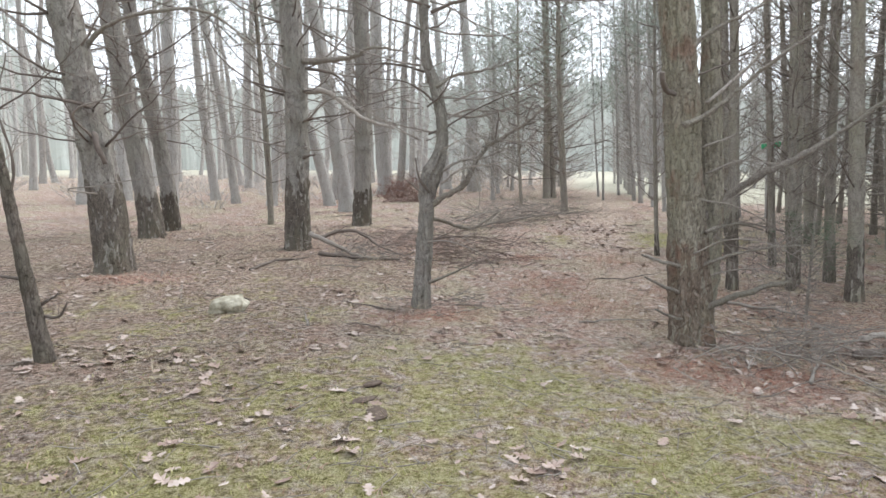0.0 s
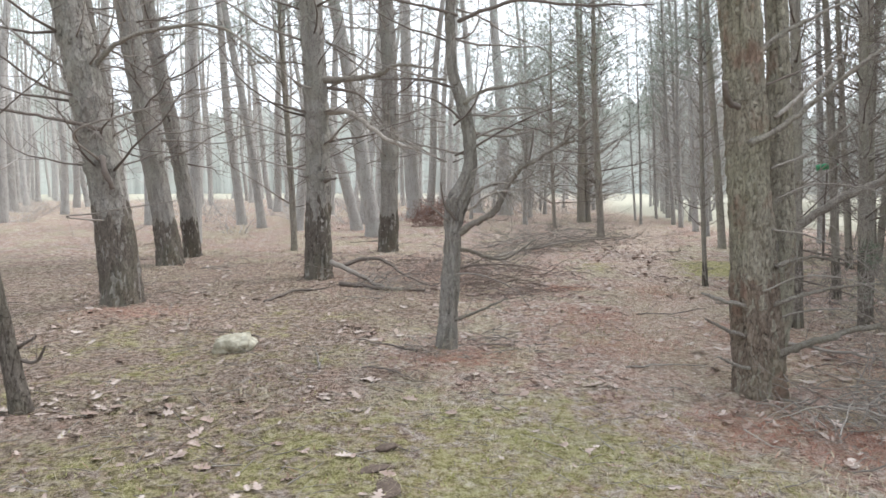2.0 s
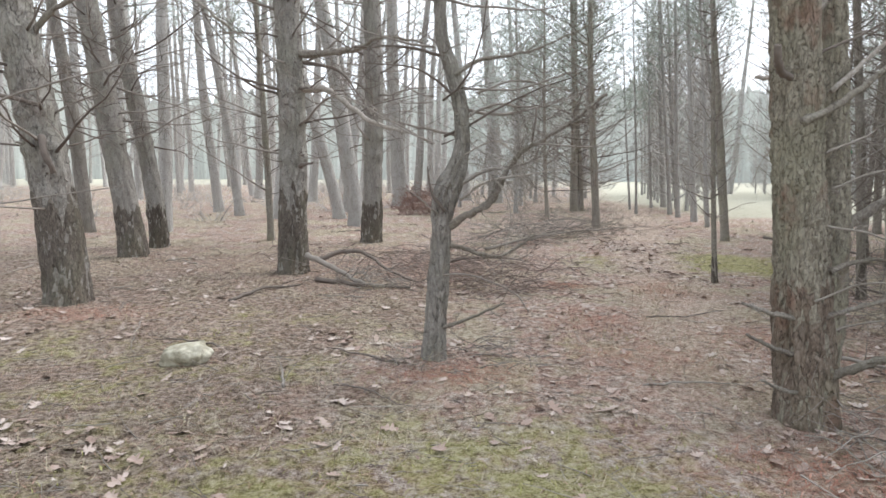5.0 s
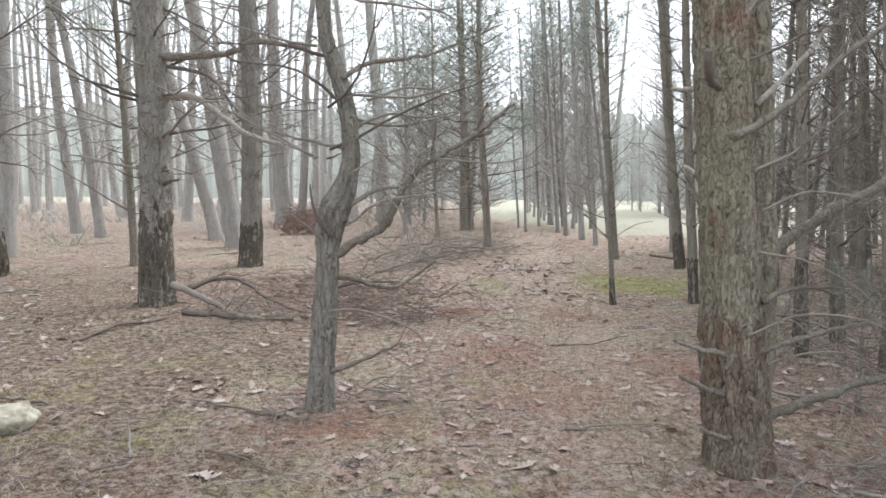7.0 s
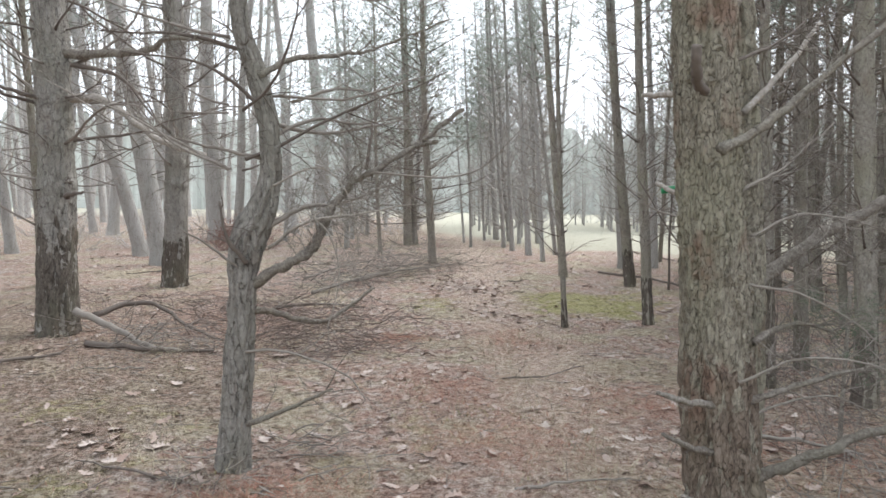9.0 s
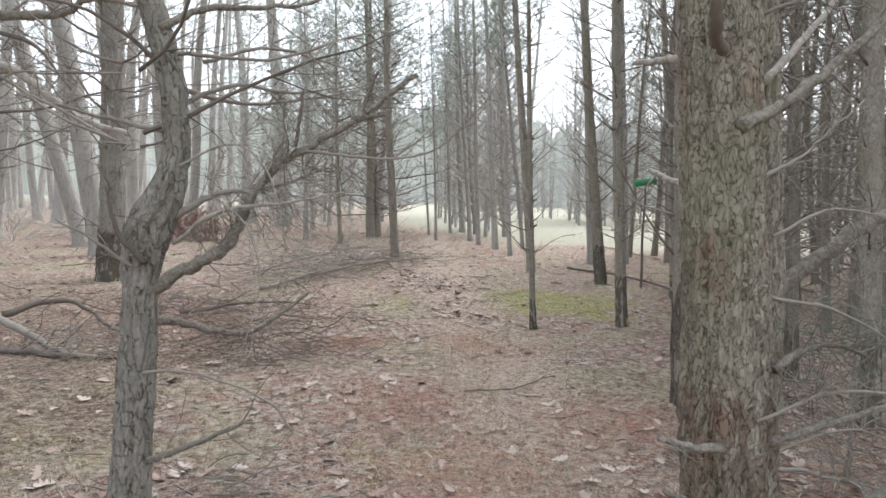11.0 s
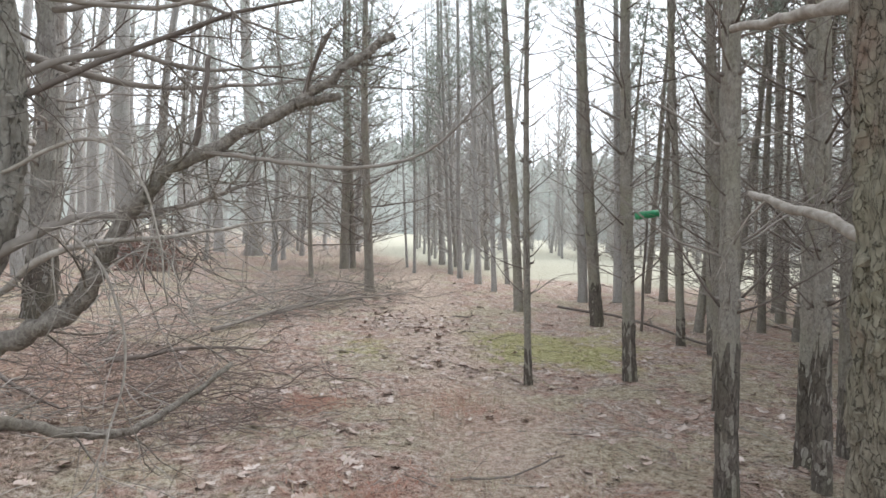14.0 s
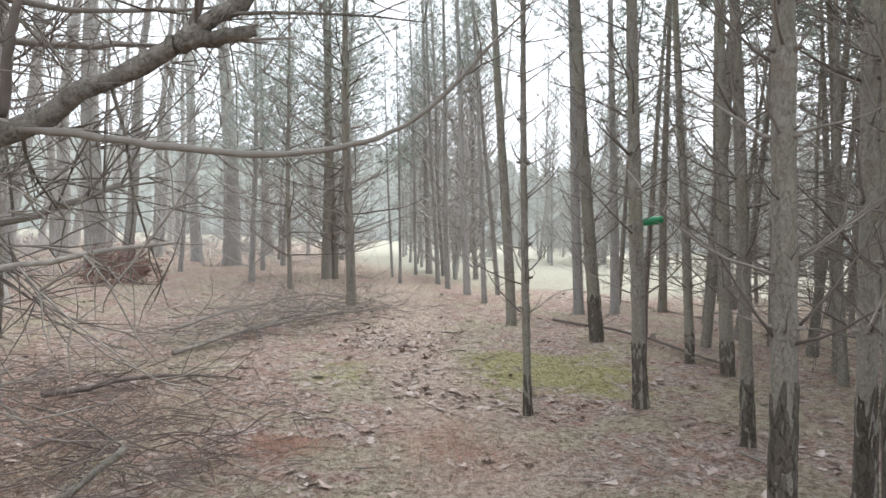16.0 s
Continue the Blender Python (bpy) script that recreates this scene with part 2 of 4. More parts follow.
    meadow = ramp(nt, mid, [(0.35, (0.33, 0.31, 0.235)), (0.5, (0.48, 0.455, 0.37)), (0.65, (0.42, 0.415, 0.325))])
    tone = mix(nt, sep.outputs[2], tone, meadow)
    nt.links.new(tone, bsdf.inputs["Base Color"])
    bump(nt, bsdf, mix(nt, 0.3, mix(nt, 0.5, clump, fine), grit), 1.0, 0.05)
    return mat


def green_plastic():
    mat, nt, bsdf = nodes_of("green_plastic", 0.4, 0.5)
    f = noise_tex(nt, coords(nt), 14.0)
    nt.links.new(ramp(nt, f, [(0.3, (0.02, 0.22, 0.09)), (0.7, (0.035, 0.33, 0.14))]), bsdf.inputs["Base Color"])
    return mat


# ---------------------------------------------------------------- geometry helpers
rng = random.Random(7)


def height(x, y):
    """The lie of the land without its fine relief."""
    hump = 0.07 * math.exp(-((x + 3.0) ** 2 / 5 + (y - 8.8) ** 2 / 8)) - 0.05 * math.exp(-((x - 3.3) ** 2 / 2 + (y - 10.4) ** 2 / 3))
    return 0.024 * min(max(y - 4, 0), 18) + hump


def relief(x, y):
    near = max(0.0, 1 - math.hypot(x - 1, y - 7) / 45)
    v = Vector((x, y, 0.0))
    return near * (0.035 * noise.noise(v * 0.9) + 0.026 * noise.noise(v * 2.7) + 0.022 * noise.noise(v * 6.5))


def ground_z(x, y):
    return height(x, y) + relief(x, y)


class Bag:
    """Gathers vertices and faces of one mesh."""

    def __init__(self):
        self.v, self.f = [], []

    def tube(self, pts, radii, sides=6, cap=True):
        base = len(self.v)
        n = len(pts)
        side = None
        for i in range(n):
            a, b = pts[max(i - 1, 0)], pts[min(i + 1, n - 1)]
            d = (b - a).normalized() if (b - a).length > 1e-9 else Vector((0, 0, 1))
            if side is None:
                side = d.orthogonal().normalized()
            side = (side - d * side.dot(d))
            side = side.normalized() if side.length > 1e-6 else d.orthogonal().normalized()
            up = d.cross(side)
            r = radii[i]
            for k in range(sides):
                a2 = 2 * math.pi * k / sides
                self.v.append(pts[i] + side * (r * math.cos(a2)) + up * (r * math.sin(a2)))
        for i in range(n - 1):
            o = base + i * sides
            for k in range(sides):
                k2 = (k + 1) % sides
                self.f.append((o + k, o + k2, o + sides + k2, o + sides + k))
        if cap and sides > 3:
            self.f.append(tuple(base + (n - 1) * sides + k for k in range(sides)))
            self.f.append(tuple(base + sides - 1 - k for k in range(sides)))

    def blade(self, p, way, side, w):
        b = len(self.v)
        self.v += [p - side * w, p + side * w, p + way]
        self.f.append((b, b + 1, b + 2))

    def mesh(self, name, material, smooth=True):
        me = bpy.data.meshes.new(name)
        me.from_pydata([tuple(q) for q in self.v], [], self.f)
        me.materials.append(material)
        if smooth:
            me.polygons.foreach_set("use_smooth", [True] * len(me.polygons))
        me.update()
        return me


def piece(name, bag, material, parent=None, label="", smooth=True):
    ob = new(name, bag.mesh(name, material, smooth))
    ob.parent = parent
    if label:
        ob["label"] = label
    return ob


def unit(r):
    while True:
        v = Vector((r.uniform(-1, 1), r.uniform(-1, 1), r.uniform(-1, 1)))
        if 0.05 < v.length < 1:
            return v.normalized()


def smooth_path(pts, steps):
    """A Catmull-Rom line through the control points."""
    P = [Vector(p) for p in pts]
    P = [P[0] * 2 - P[1]] + P + [P[-1] * 2 - P[-2]]
    out = []
    for i in range(1, len(P) - 2):
        a, b, c, d = P[i - 1:i + 3]
        for s in range(steps):
            t = s / steps
            out.append(0.5 * ((2 * b) + (c - a) * t + (2 * a - 5 * b + 4 * c - d) * t * t + (3 * b - a - 3 * c + d) * t ** 3))
    return out + [P[-2].copy()]


def wander(start, way, length, r, steps, bend=0.25, lift=0.0):
    """A crooked twig: points from start along way."""
    pts, d = [start.copy()], way.normalized()
    for _ in range(steps):
        d = (d + unit(r) * bend + Vector((0, 0, lift))).normalized()
        pts.append(pts[-1] + d * (length / steps))
    return pts


def twigs(bag, pts, rad, r, count, reach, depth=1, sides=3, lift=0.03, seg=4):
    """Side twigs along a branch, finer ones on those."""
    n = len(pts)
    for _ in range(count):
        i = r.randrange(max(1, n // 5), n)
        d = (pts[i] - pts[i - 1]).normalized()
        w = (d * r.uniform(0.3, 1.0) + unit(r) * 0.85 + Vector((0, 0, 0.05)))
        ln = reach * r.uniform(0.35, 1.0)
        q = wander(pts[i], w, ln, r, seg, 0.22, lift)
        r0 = max(rad * 0.42 * r.uniform(0.6, 1), 0.0018)
        bag.tube(q, [r0 * (1 - 0.7 * k / seg) for k in range(seg + 1)], sides, False)
        if depth > 1:
            twigs(bag, q, r0, r, max(2, count // 3), reach * 0.45, depth - 1, 3, lift, max(2, seg - 1))


def tuft(bag, p, way, r, count, ln, w):
    for _ in range(count):
        d = (way * 0.7 + unit(r)).normalized()
        bag.blade(p, d * ln * r.uniform(0.6, 1.1), d.orthogonal().normalized(), w)


def trunk_bag(axis, radii, sides, rough, seed, flare=0.5, rings=None, plates=0.0):
    """A trunk along the axis with root flare, uneven section and raised bark plates."""
    bag = Bag()
    off = Vector((seed * 3.7, seed * 1.3, 0))
    base = axis[0].z
    z = Vector((0, 0, 1))
    n = len(axis)
    for i, p in enumerate(axis):
        h = p.z - base
        a, b = axis[max(i - 1, 0)], axis[min(i + 1, n - 1)]
        d = (b - a).normalized()
        sx = Vector((1, 0, 0)) - d * d.x
        sx.normalize()
        sy = d.cross(sx)
        for k in range(sides):
            an = 2 * math.pi * k / sides
            e = sx * math.cos(an) + sy * math.sin(an)
            r = radii[i]
            root = flare * math.exp(-max(h, 0) / 0.16) * (0.65 + 0.5 * math.sin(an * 5 + seed) * math.sin(an * 2 + seed * 2))
            q = e * 1.4 + off + z * (h * 1.1)
            r *= 1 + root + rough * noise.noise(q * 2.0) + rough * 0.6 * noise.noise(e * 4 + off + z * h * 3.0)
            if plates:
                c = Vector((math.cos(an) * r * 15, math.sin(an) * r * 15, h * 6.0)) + off
                c = c + Vector((noise.noise(c), noise.noise(c + z * 7), noise.noise(c - z * 5))) * 0.5
                ds = noise.voronoi(c)[0]
                cut = noise.noise(Vector((math.cos(an) * r * 34, math.sin(an) * r * 34, h * 2.6)) + off)
                r += plates * (min(1.0, (ds[1] - ds[0]) * 3.6) - 0.7) + plates * 0.5 * noise.noise(c * 3) - plates * 3.2 * max(0.0, cut - 0.16)
            bag.v.append(p + e * r)
    for i in range(n - 1):
        for k in range(sides):
            k2 = (k + 1) % sides
            bag.f.append((i * sides + k, i * sides + k2, (i + 1) * sides + k2, (i + 1) * sides + k))
    bag.f.append(tuple((n - 1) * sides + k for k in range(sides)))
    return bag


def thing(name, x, y, z, label, category, group=""):
    root = new(name)
    root.location = (x, y, z)
    root.empty_display_size = 0.1
    return tagged(root, label, category, group)


def bark_flakes(stem_bag, axis, sides, seed, root, size, low, high, material, cover=0.85, bare=None):
    """Bark plates lying proud of a trunk in broken courses, dark cracks between them.
    bare: heading, height and half height of a patch that has shed them."""
    r = random.Random(seed + 71)
    bag = Bag()
    off = Vector((seed * 2.3, 0, 0))

    def skin(an, h):
        h = min(max(h, axis[1].z), axis[-2].z)
        i = next(i for i in range(1, len(axis)) if axis[i].z >= h)
        f = (h - axis[i - 1].z) / max(axis[i].z - axis[i - 1].z, 1e-6)
        k = an / (2 * math.pi) * sides
        k0 = int(math.floor(k))
        g = k - k0
        lower = stem_bag.v[(i - 1) * sides + k0 % sides].lerp(stem_bag.v[(i - 1) * sides + (k0 + 1) % sides], g)
        upper = stem_bag.v[i * sides + k0 % sides].lerp(stem_bag.v[i * sides + (k0 + 1) % sides], g)
        mid = axis[i - 1].lerp(axis[i], f)
        p = lower.lerp(upper, f)
        n = p - mid
        n.z = 0
        return p, n.normalized(), n.length

    h = low
    while h < high:
        tall = size * r.uniform(1.1, 1.9)
        _, _, rad = skin(0.0, h)
        n = max(7, int(2 * math.pi * rad / size))
        phase = r.uniform(0, 6.28)
        for k in range(n):
            an = phase + 2 * math.pi * (k + r.uniform(-0.2, 0.2)) / n
            c = h + tall * (0.5 + r.uniform(-0.35, 0.35))
            if r.random() > cover + 0.4 * noise.noise(Vector((math.cos(an) * 1.5, math.sin(an) * 1.5, c * 2.0)) + off):
                continue
            if bare:
                turn = abs((an - bare[0] + math.pi) % (2 * math.pi) - math.pi)
                if (turn / 0.7) ** 2 + ((c - bare[1]) / bare[2]) ** 2 < r.uniform(0.5, 1.2):
                    continue
            wide = math.pi / n * r.uniform(0.75, 1.1)
            half = tall * 0.5 * r.uniform(0.7, 1.15)
            slant = r.uniform(-0.3, 0.3)
            thick = size * r.uniform(0.02, 0.10)
            lift = [max(0.0, r.uniform(-0.1, 0.1)) * size for _ in range(2)]
            o = len(bag.v)
            ring = [(-1, -0.8), (-0.1, -1), (0.9, -0.85), (1, 0.1), (0.75, 1), (-0.2, 0.85), (-1, 0.75), (-0.8, -0.05)]
            ring = [(u + r.uniform(-0.3, 0.3), w + r.uniform(-0.3, 0.3)) for u, w in ring]
            m = len(ring)
            top = []
            for u, w in ring:
                p, e, _ = skin(an + wide * (u + slant * w), c + half * w)
                bag.v.append(p - e * 0.004)
                top.append(p + e * (thick + lift[0] * max(u, 0) + lift[1] * max(-w, 0)))
            bag.v += top
            for q in range(m):
                q2 = (q + 1) % m
                bag.f.append((o + q, o + q2, o + m + q2, o + m + q))
            bag.f.append(tuple(o + m + q for q in range(m)))
        h += tall * 0.92
    return tagged(piece("loose_bark", bag, material, root, "", False), "", "", "", "stuff")


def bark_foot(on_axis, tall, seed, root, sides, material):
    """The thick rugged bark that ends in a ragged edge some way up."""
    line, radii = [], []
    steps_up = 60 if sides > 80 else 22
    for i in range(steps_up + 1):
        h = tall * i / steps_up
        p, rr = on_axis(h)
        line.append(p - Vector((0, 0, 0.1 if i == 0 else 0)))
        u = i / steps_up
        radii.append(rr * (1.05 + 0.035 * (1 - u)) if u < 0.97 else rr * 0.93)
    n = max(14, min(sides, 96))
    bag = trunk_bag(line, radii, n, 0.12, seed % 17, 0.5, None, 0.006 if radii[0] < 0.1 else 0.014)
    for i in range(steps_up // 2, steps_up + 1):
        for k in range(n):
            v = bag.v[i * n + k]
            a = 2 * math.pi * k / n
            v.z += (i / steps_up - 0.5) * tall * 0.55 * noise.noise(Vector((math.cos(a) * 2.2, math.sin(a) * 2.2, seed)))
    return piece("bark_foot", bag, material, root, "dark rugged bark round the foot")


def pine(x, y, radius, lean, tall, seed, label, group, bark, sides=14, separate=True, dead=(0.9, 0.55), green=0.6,
         limb=1.0, per=4, needles=1.0, plates=0.0, bend=0.0, named=(), rings=26, knots=True, power=1.25, needle=(0.16, 0.006), rise=(-0.1, 0.4),
         sweep=0.0, foot=0.0, flake=None, leafage=None, wood=None, stout=1.0, crook=0.13, foot_bark=None):
    """A pine: flared trunk, whorls of dead branches, green boughs above. lean: sideways drift a metre of height.
    dead: height of the lowest whorl and the step between whorls. green: share of the height where needles begin.
    sweep: how upright a leaning trunk starts. foot: height of the dark rugged bark round its base."""
    r = random.Random(seed)
    z0 = ground_z(x, y)
    root = thing("pine_tree", x, y, z0, label, "tree", group)
    axis, radii = [], []
    ph = r.uniform(0, 6)
    for i in range(rings + 1):
        u = (i / rings) ** power
        h = u * tall
        k = math.sin(h * 0.9 + ph) - math.sin(ph)
        axis.append(Vector((lean[0] * h + sweep * h * math.exp(-h / 1.5) + bend * k, lean[1] * h + bend * 0.6 * math.cos(h * 0.7 + ph) - bend * 0.6 * math.cos(ph), h - (0.12 if i == 0 else 0))))
        radii.append(max(radius * (1 - 0.9 * u ** 1.15), 0.012))

    def on_axis(h):
        u = (min(max(h, 0) / tall, 1)) ** (1 / power) * rings
        i = min(int(u), rings - 1)
        f = u - i
        return axis[i].lerp(axis[i + 1], f), radii[i] + (radii[i + 1] - radii[i]) * f

    whorls, rw = [], random.Random(seed + 9)
    h = dead[0] + rw.uniform(-0.15, 0.15)
    while h < tall - 0.25:
        whorls.append(h)
        h += dead[1] * rw.uniform(0.8, 1.25)
    if separate:
        radii = [q * (1 + 0.13 * max([math.exp(-((p.z - w) / 0.045) ** 2) for w in whorls] or [0])) for p, q in zip(axis, radii)]
    stem_bag = trunk_bag(axis, radii, sides, 0.10, seed % 17, 0.45, None, plates)
    piece("trunk", stem_bag, bark, root)
    if flake:
        bark_flakes(stem_bag, axis, sides, seed, root, *flake)
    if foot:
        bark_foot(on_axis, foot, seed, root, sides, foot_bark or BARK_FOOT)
    joined = Bag()
    crown = Bag()
    boughs = Bag()
    turn = r.uniform(0, 6)
    for h in whorls:
        p, rr = on_axis(h)
        live = h > green * tall
        u = h / tall
        count = per + r.randrange(-1, 2)
        for k in range(max(count, 1)):
            an = turn + 2 * math.pi * k / max(count, 1) + r.uniform(-0.5, 0.5)
            out = Vector((math.cos(an), math.sin(an), r.uniform(*rise) if not live else r.uniform(0.15, 0.7)))
            ln = limb * r.uniform(0.35, 1.0) * (1.0 if not live else 1.25 * (1.15 - u))
            if not live and r.random() < 0.35:
                ln *= 0.3
            br = min(rr * 0.28, 0.0045 + 0.0055 * ln) * stout
            start = p + Vector((math.cos(an), math.sin(an), 0)) * rr * 0.8 + Vector((0, 0, r.uniform(-0.06, 0.06)))
            own = separate and not live and h < 4.6
            seg = 6 if own else (2 if live else 3)
            q = wander(start, out, ln, r, seg, crook if own else 0.22, 0.06 if own else 0.12)
            bag = Bag() if own else (boughs if live else joined)
            bag.tube(q, [br * (1 - 0.72 * j / seg) for j in range(seg + 1)], 5 if own else 3, own)
            twigs(bag, q, br, r, int((6 if own else (1.6 if live else 4)) * min(1.3, ln + 0.35)), 0.5 * ln, 2 if own else 1, 3, 0.03, 4 if own else 1)
            if own:
                piece("dead_branch", bag, TWIG if rw.random() < 0.5 else TWIG_DARK, root)
            if live:
                n = max(2, int(11 * ln * needles))
                for _ in range(n):
                    c = q[r.randrange(1, seg + 1)] + unit(r) * 0.30 * ln + Vector((0, 0, 0.08))
                    tuft(crown, c, (out + Vector((0, 0, 0.5))).normalized(), r, 9, needle[0], needle[1])
        if knots and separate and h < 3.2:
            for k in range(2):
                an = r.uniform(0, 6.28)
                e = Vector((math.cos(an), math.sin(an), 0.2))
                joined.tube([p + e * rr * 0.8, p + e * (rr * 1.05 + 0.03)], [0.014, 0.009], 5)
        turn += 0.9
    for ctrl, r0, r1, mat_, count, reach in named:
        pts = smooth_path([Vector(c) - Vector((x, y, z0)) for c in ctrl], 7)
        m = len(pts) - 1
        kink = Vector((r.uniform(0, 50), 0, 0))
        pts = [q + (unit(r) * min(0.008, r0 * 0.25) + noise.noise_vector(q * 7 + kink) * min(0.013, 0.006 + r0 * 0.2) if 0 < i < m else Vector()) for i, q in enumerate(pts)]
        bag = Bag()
        bag.tube(pts, [(r0 + (r1 - r0) * i / m) * (r.uniform(0.88, 1.1) + (0.12 if r.random() < 0.14 else 0)) for i in range(m + 1)], 9)
        if count:
            twigs(bag, pts, min(r0 * 0.6, 0.011), r, count, reach, 2, 4, 0.0)
        piece("limb", bag, mat_, root)
    for name, bag, mat_ in (("branchwork", joined, wood or TWIG), ("boughwork", boughs, wood or TWIG_DARK), ("crown", crown, leafage or NEEDLE)):
        if bag.v:
            tagged(piece(name, bag, mat_, root, "", name != "crown"), "", "", "", "stuff")
    return root


# ---------------------------------------------------------------- ground
def smoothstep(a, b, v):
    u = min(max((v - a) / (b - a), 0), 1)
    return u * u * (3 - 2 * u)


PATH_LINE = [(1.2, 3.0), (1.7, 6.0), (2.4, 9.0), (2.9, 13.0), (3.8, 17.0), (4.8, 22.0), (7.0, 34.0), (11.0, 60.0)]


def path_x(y):
    for (x0, y0), (x1, y1) in zip(PATH_LINE, PATH_LINE[1:]):
        if y <= y1:
            return x0 + (x1 - x0) * (y - y0) / (y1 - y0)
    return PATH_LINE[-1][0]


def blob(x, y, cx, cy, rx, ry):
    return math.exp(-(((x - cx) / rx) ** 2 + ((y - cy) / ry) ** 2))


DRIFTS = [(1.85, 4.75, 0.55, 0.4), (2.3, 4.4, 0.5, 0.35), (0.0, 6.05, 0.5, 0.25), (-3.6, 7.5, 0.7, 0.35), (2.6, 7.2, 0.7, 0.6), (1.4, 6.6, 0.7, 0.6), (2.3, 9.4, 0.4, 0.7), (1.3, 7.8, 0.5, 0.5), (3.3, 5.9, 1.0, 0.8), (1.2, 9.6, 0.3, 0.25), (-0.7, 10.4, 1.3, 1.2)]


def rustiness(x, y):
    return max(blob(x, y, *d) for d in DRIFTS) if 2 < y < 14 and -6 < x < 6 else 0.0


def humus(x, y):
    """How far the litter has rotted to dark soil."""
    w = 0.7 * noise.noise(Vector((x * 0.9, y * 0.9, 12))) + 0.4 * noise.noise(Vector((x * 2.6, y * 2.6, 13)))
    reach = min(1.5, 0.35 * max(0.0, y - 6.5))
    left = smoothstep(-0.2, -1.4, x - reach + w) * smoothstep(14.0, 10.5, y + w)
    right = 0.6 * smoothstep(2.3, 3.6, x + w) * smoothstep(9.0, 7.0, y + w)
    dug = max(0.9 * blob(x + 0.3 * w, y + 0.3 * w, -1.35, 4.75, 0.45, 0.35), 0.9 * blob(x + 0.3 * w, y + 0.2 * w, -0.42, 3.95, 0.14, 0.4))
    return max(left, right, dug) if -9 < x < 12 and y < 15 else 0.0


def zones(x, y):
    """How much moss, trodden path and meadow lies at a place; far ground is painted pale as meadow too."""
    wob = noise.noise(Vector((x * 0.7, y * 0.7, 3)))
    moss = 0.66 * smoothstep(5.5, 3.9, y + 1.2 * wob) * smoothstep(4.6, 1.5, abs(x - 0.1))
    moss = max(moss, 0.8 * blob(x, y, 0.05, 4.2, 1.0, 1.2), 0.85 * blob(x, y, 4.1, 11.6, 1.6, 1.2), 0.55 * blob(x, y, 2.1, 11.8, 0.7, 0.7))
    moss = max(moss, (0.44 + 0.2 * wob) * blob(x, y, -2.2, 6.2, 2.3, 2.2), 0.3 * blob(x, y, 0.9, 7.0, 1.3, 1.8))
    path = smoothstep(0.75, 0.2, abs(x - path_x(y))) * smoothstep(4.0, 7.0, y)
    edge = max(6.6 - 0.12 * max(y - 19, 0), path_x(y) - 1.0) if y > 19 else 6.8
    meadow = smoothstep(17.8, 19.8, y + 0.25 * (x - 8) + noise.noise(Vector((x * 0.5, y * 0.5, 9)))) * smoothstep(edge - 1.2, edge + 1.0, x)
    # past about 46 m the ground is painted meadow-pale for a bright backdrop
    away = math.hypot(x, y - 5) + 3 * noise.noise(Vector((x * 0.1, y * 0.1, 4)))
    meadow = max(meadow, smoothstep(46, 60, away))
    return moss, path, meadow


def steps(stops):
    out = []
    for a, b, n in stops:
        out += [a + (b - a) * i / n for i in range(n)]
    return out + [stops[-1][1]]


def build_ground():
    xs = steps([(-600, -60, 10), (-60, -14, 24), (-14, -5, 50), (-5, 7, 140), (7, 16, 40), (16, 60, 22), (60, 600, 10)])
    ys = steps([(-600, -30, 8), (-30, 0, 20), (0, 13, 150), (13, 24, 60), (24, 60, 36), (60, 600, 12)])
    me = bpy.data.meshes.new("ground")
    w = len(xs)
    me.from_pydata([(x, y, ground_z(x, y)) for y in ys for x in xs], [],
                   [(j * w + i, j * w + i + 1, (j + 1) * w + i + 1, (j + 1) * w + i) for j in range(len(ys) - 1) for i in range(w - 1)])
    layer = me.color_attributes.new("zone", "FLOAT_COLOR", "POINT")
    flat = []
    for y in ys:
        for x in xs:
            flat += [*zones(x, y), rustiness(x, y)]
    layer.data.foreach_set("color", flat)
    rotted = me.attributes.new("humus", "FLOAT", "POINT")
    rotted.data.foreach_set("value", [humus(x, y) for y in ys for x in xs])
    me.polygons.foreach_set("use_smooth", [True] * len(me.polygons))
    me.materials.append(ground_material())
    return tagged(new("ground", me), "forest floor of brown needle litter, moss and pale meadow", "ground", "", "structure")


build_ground()

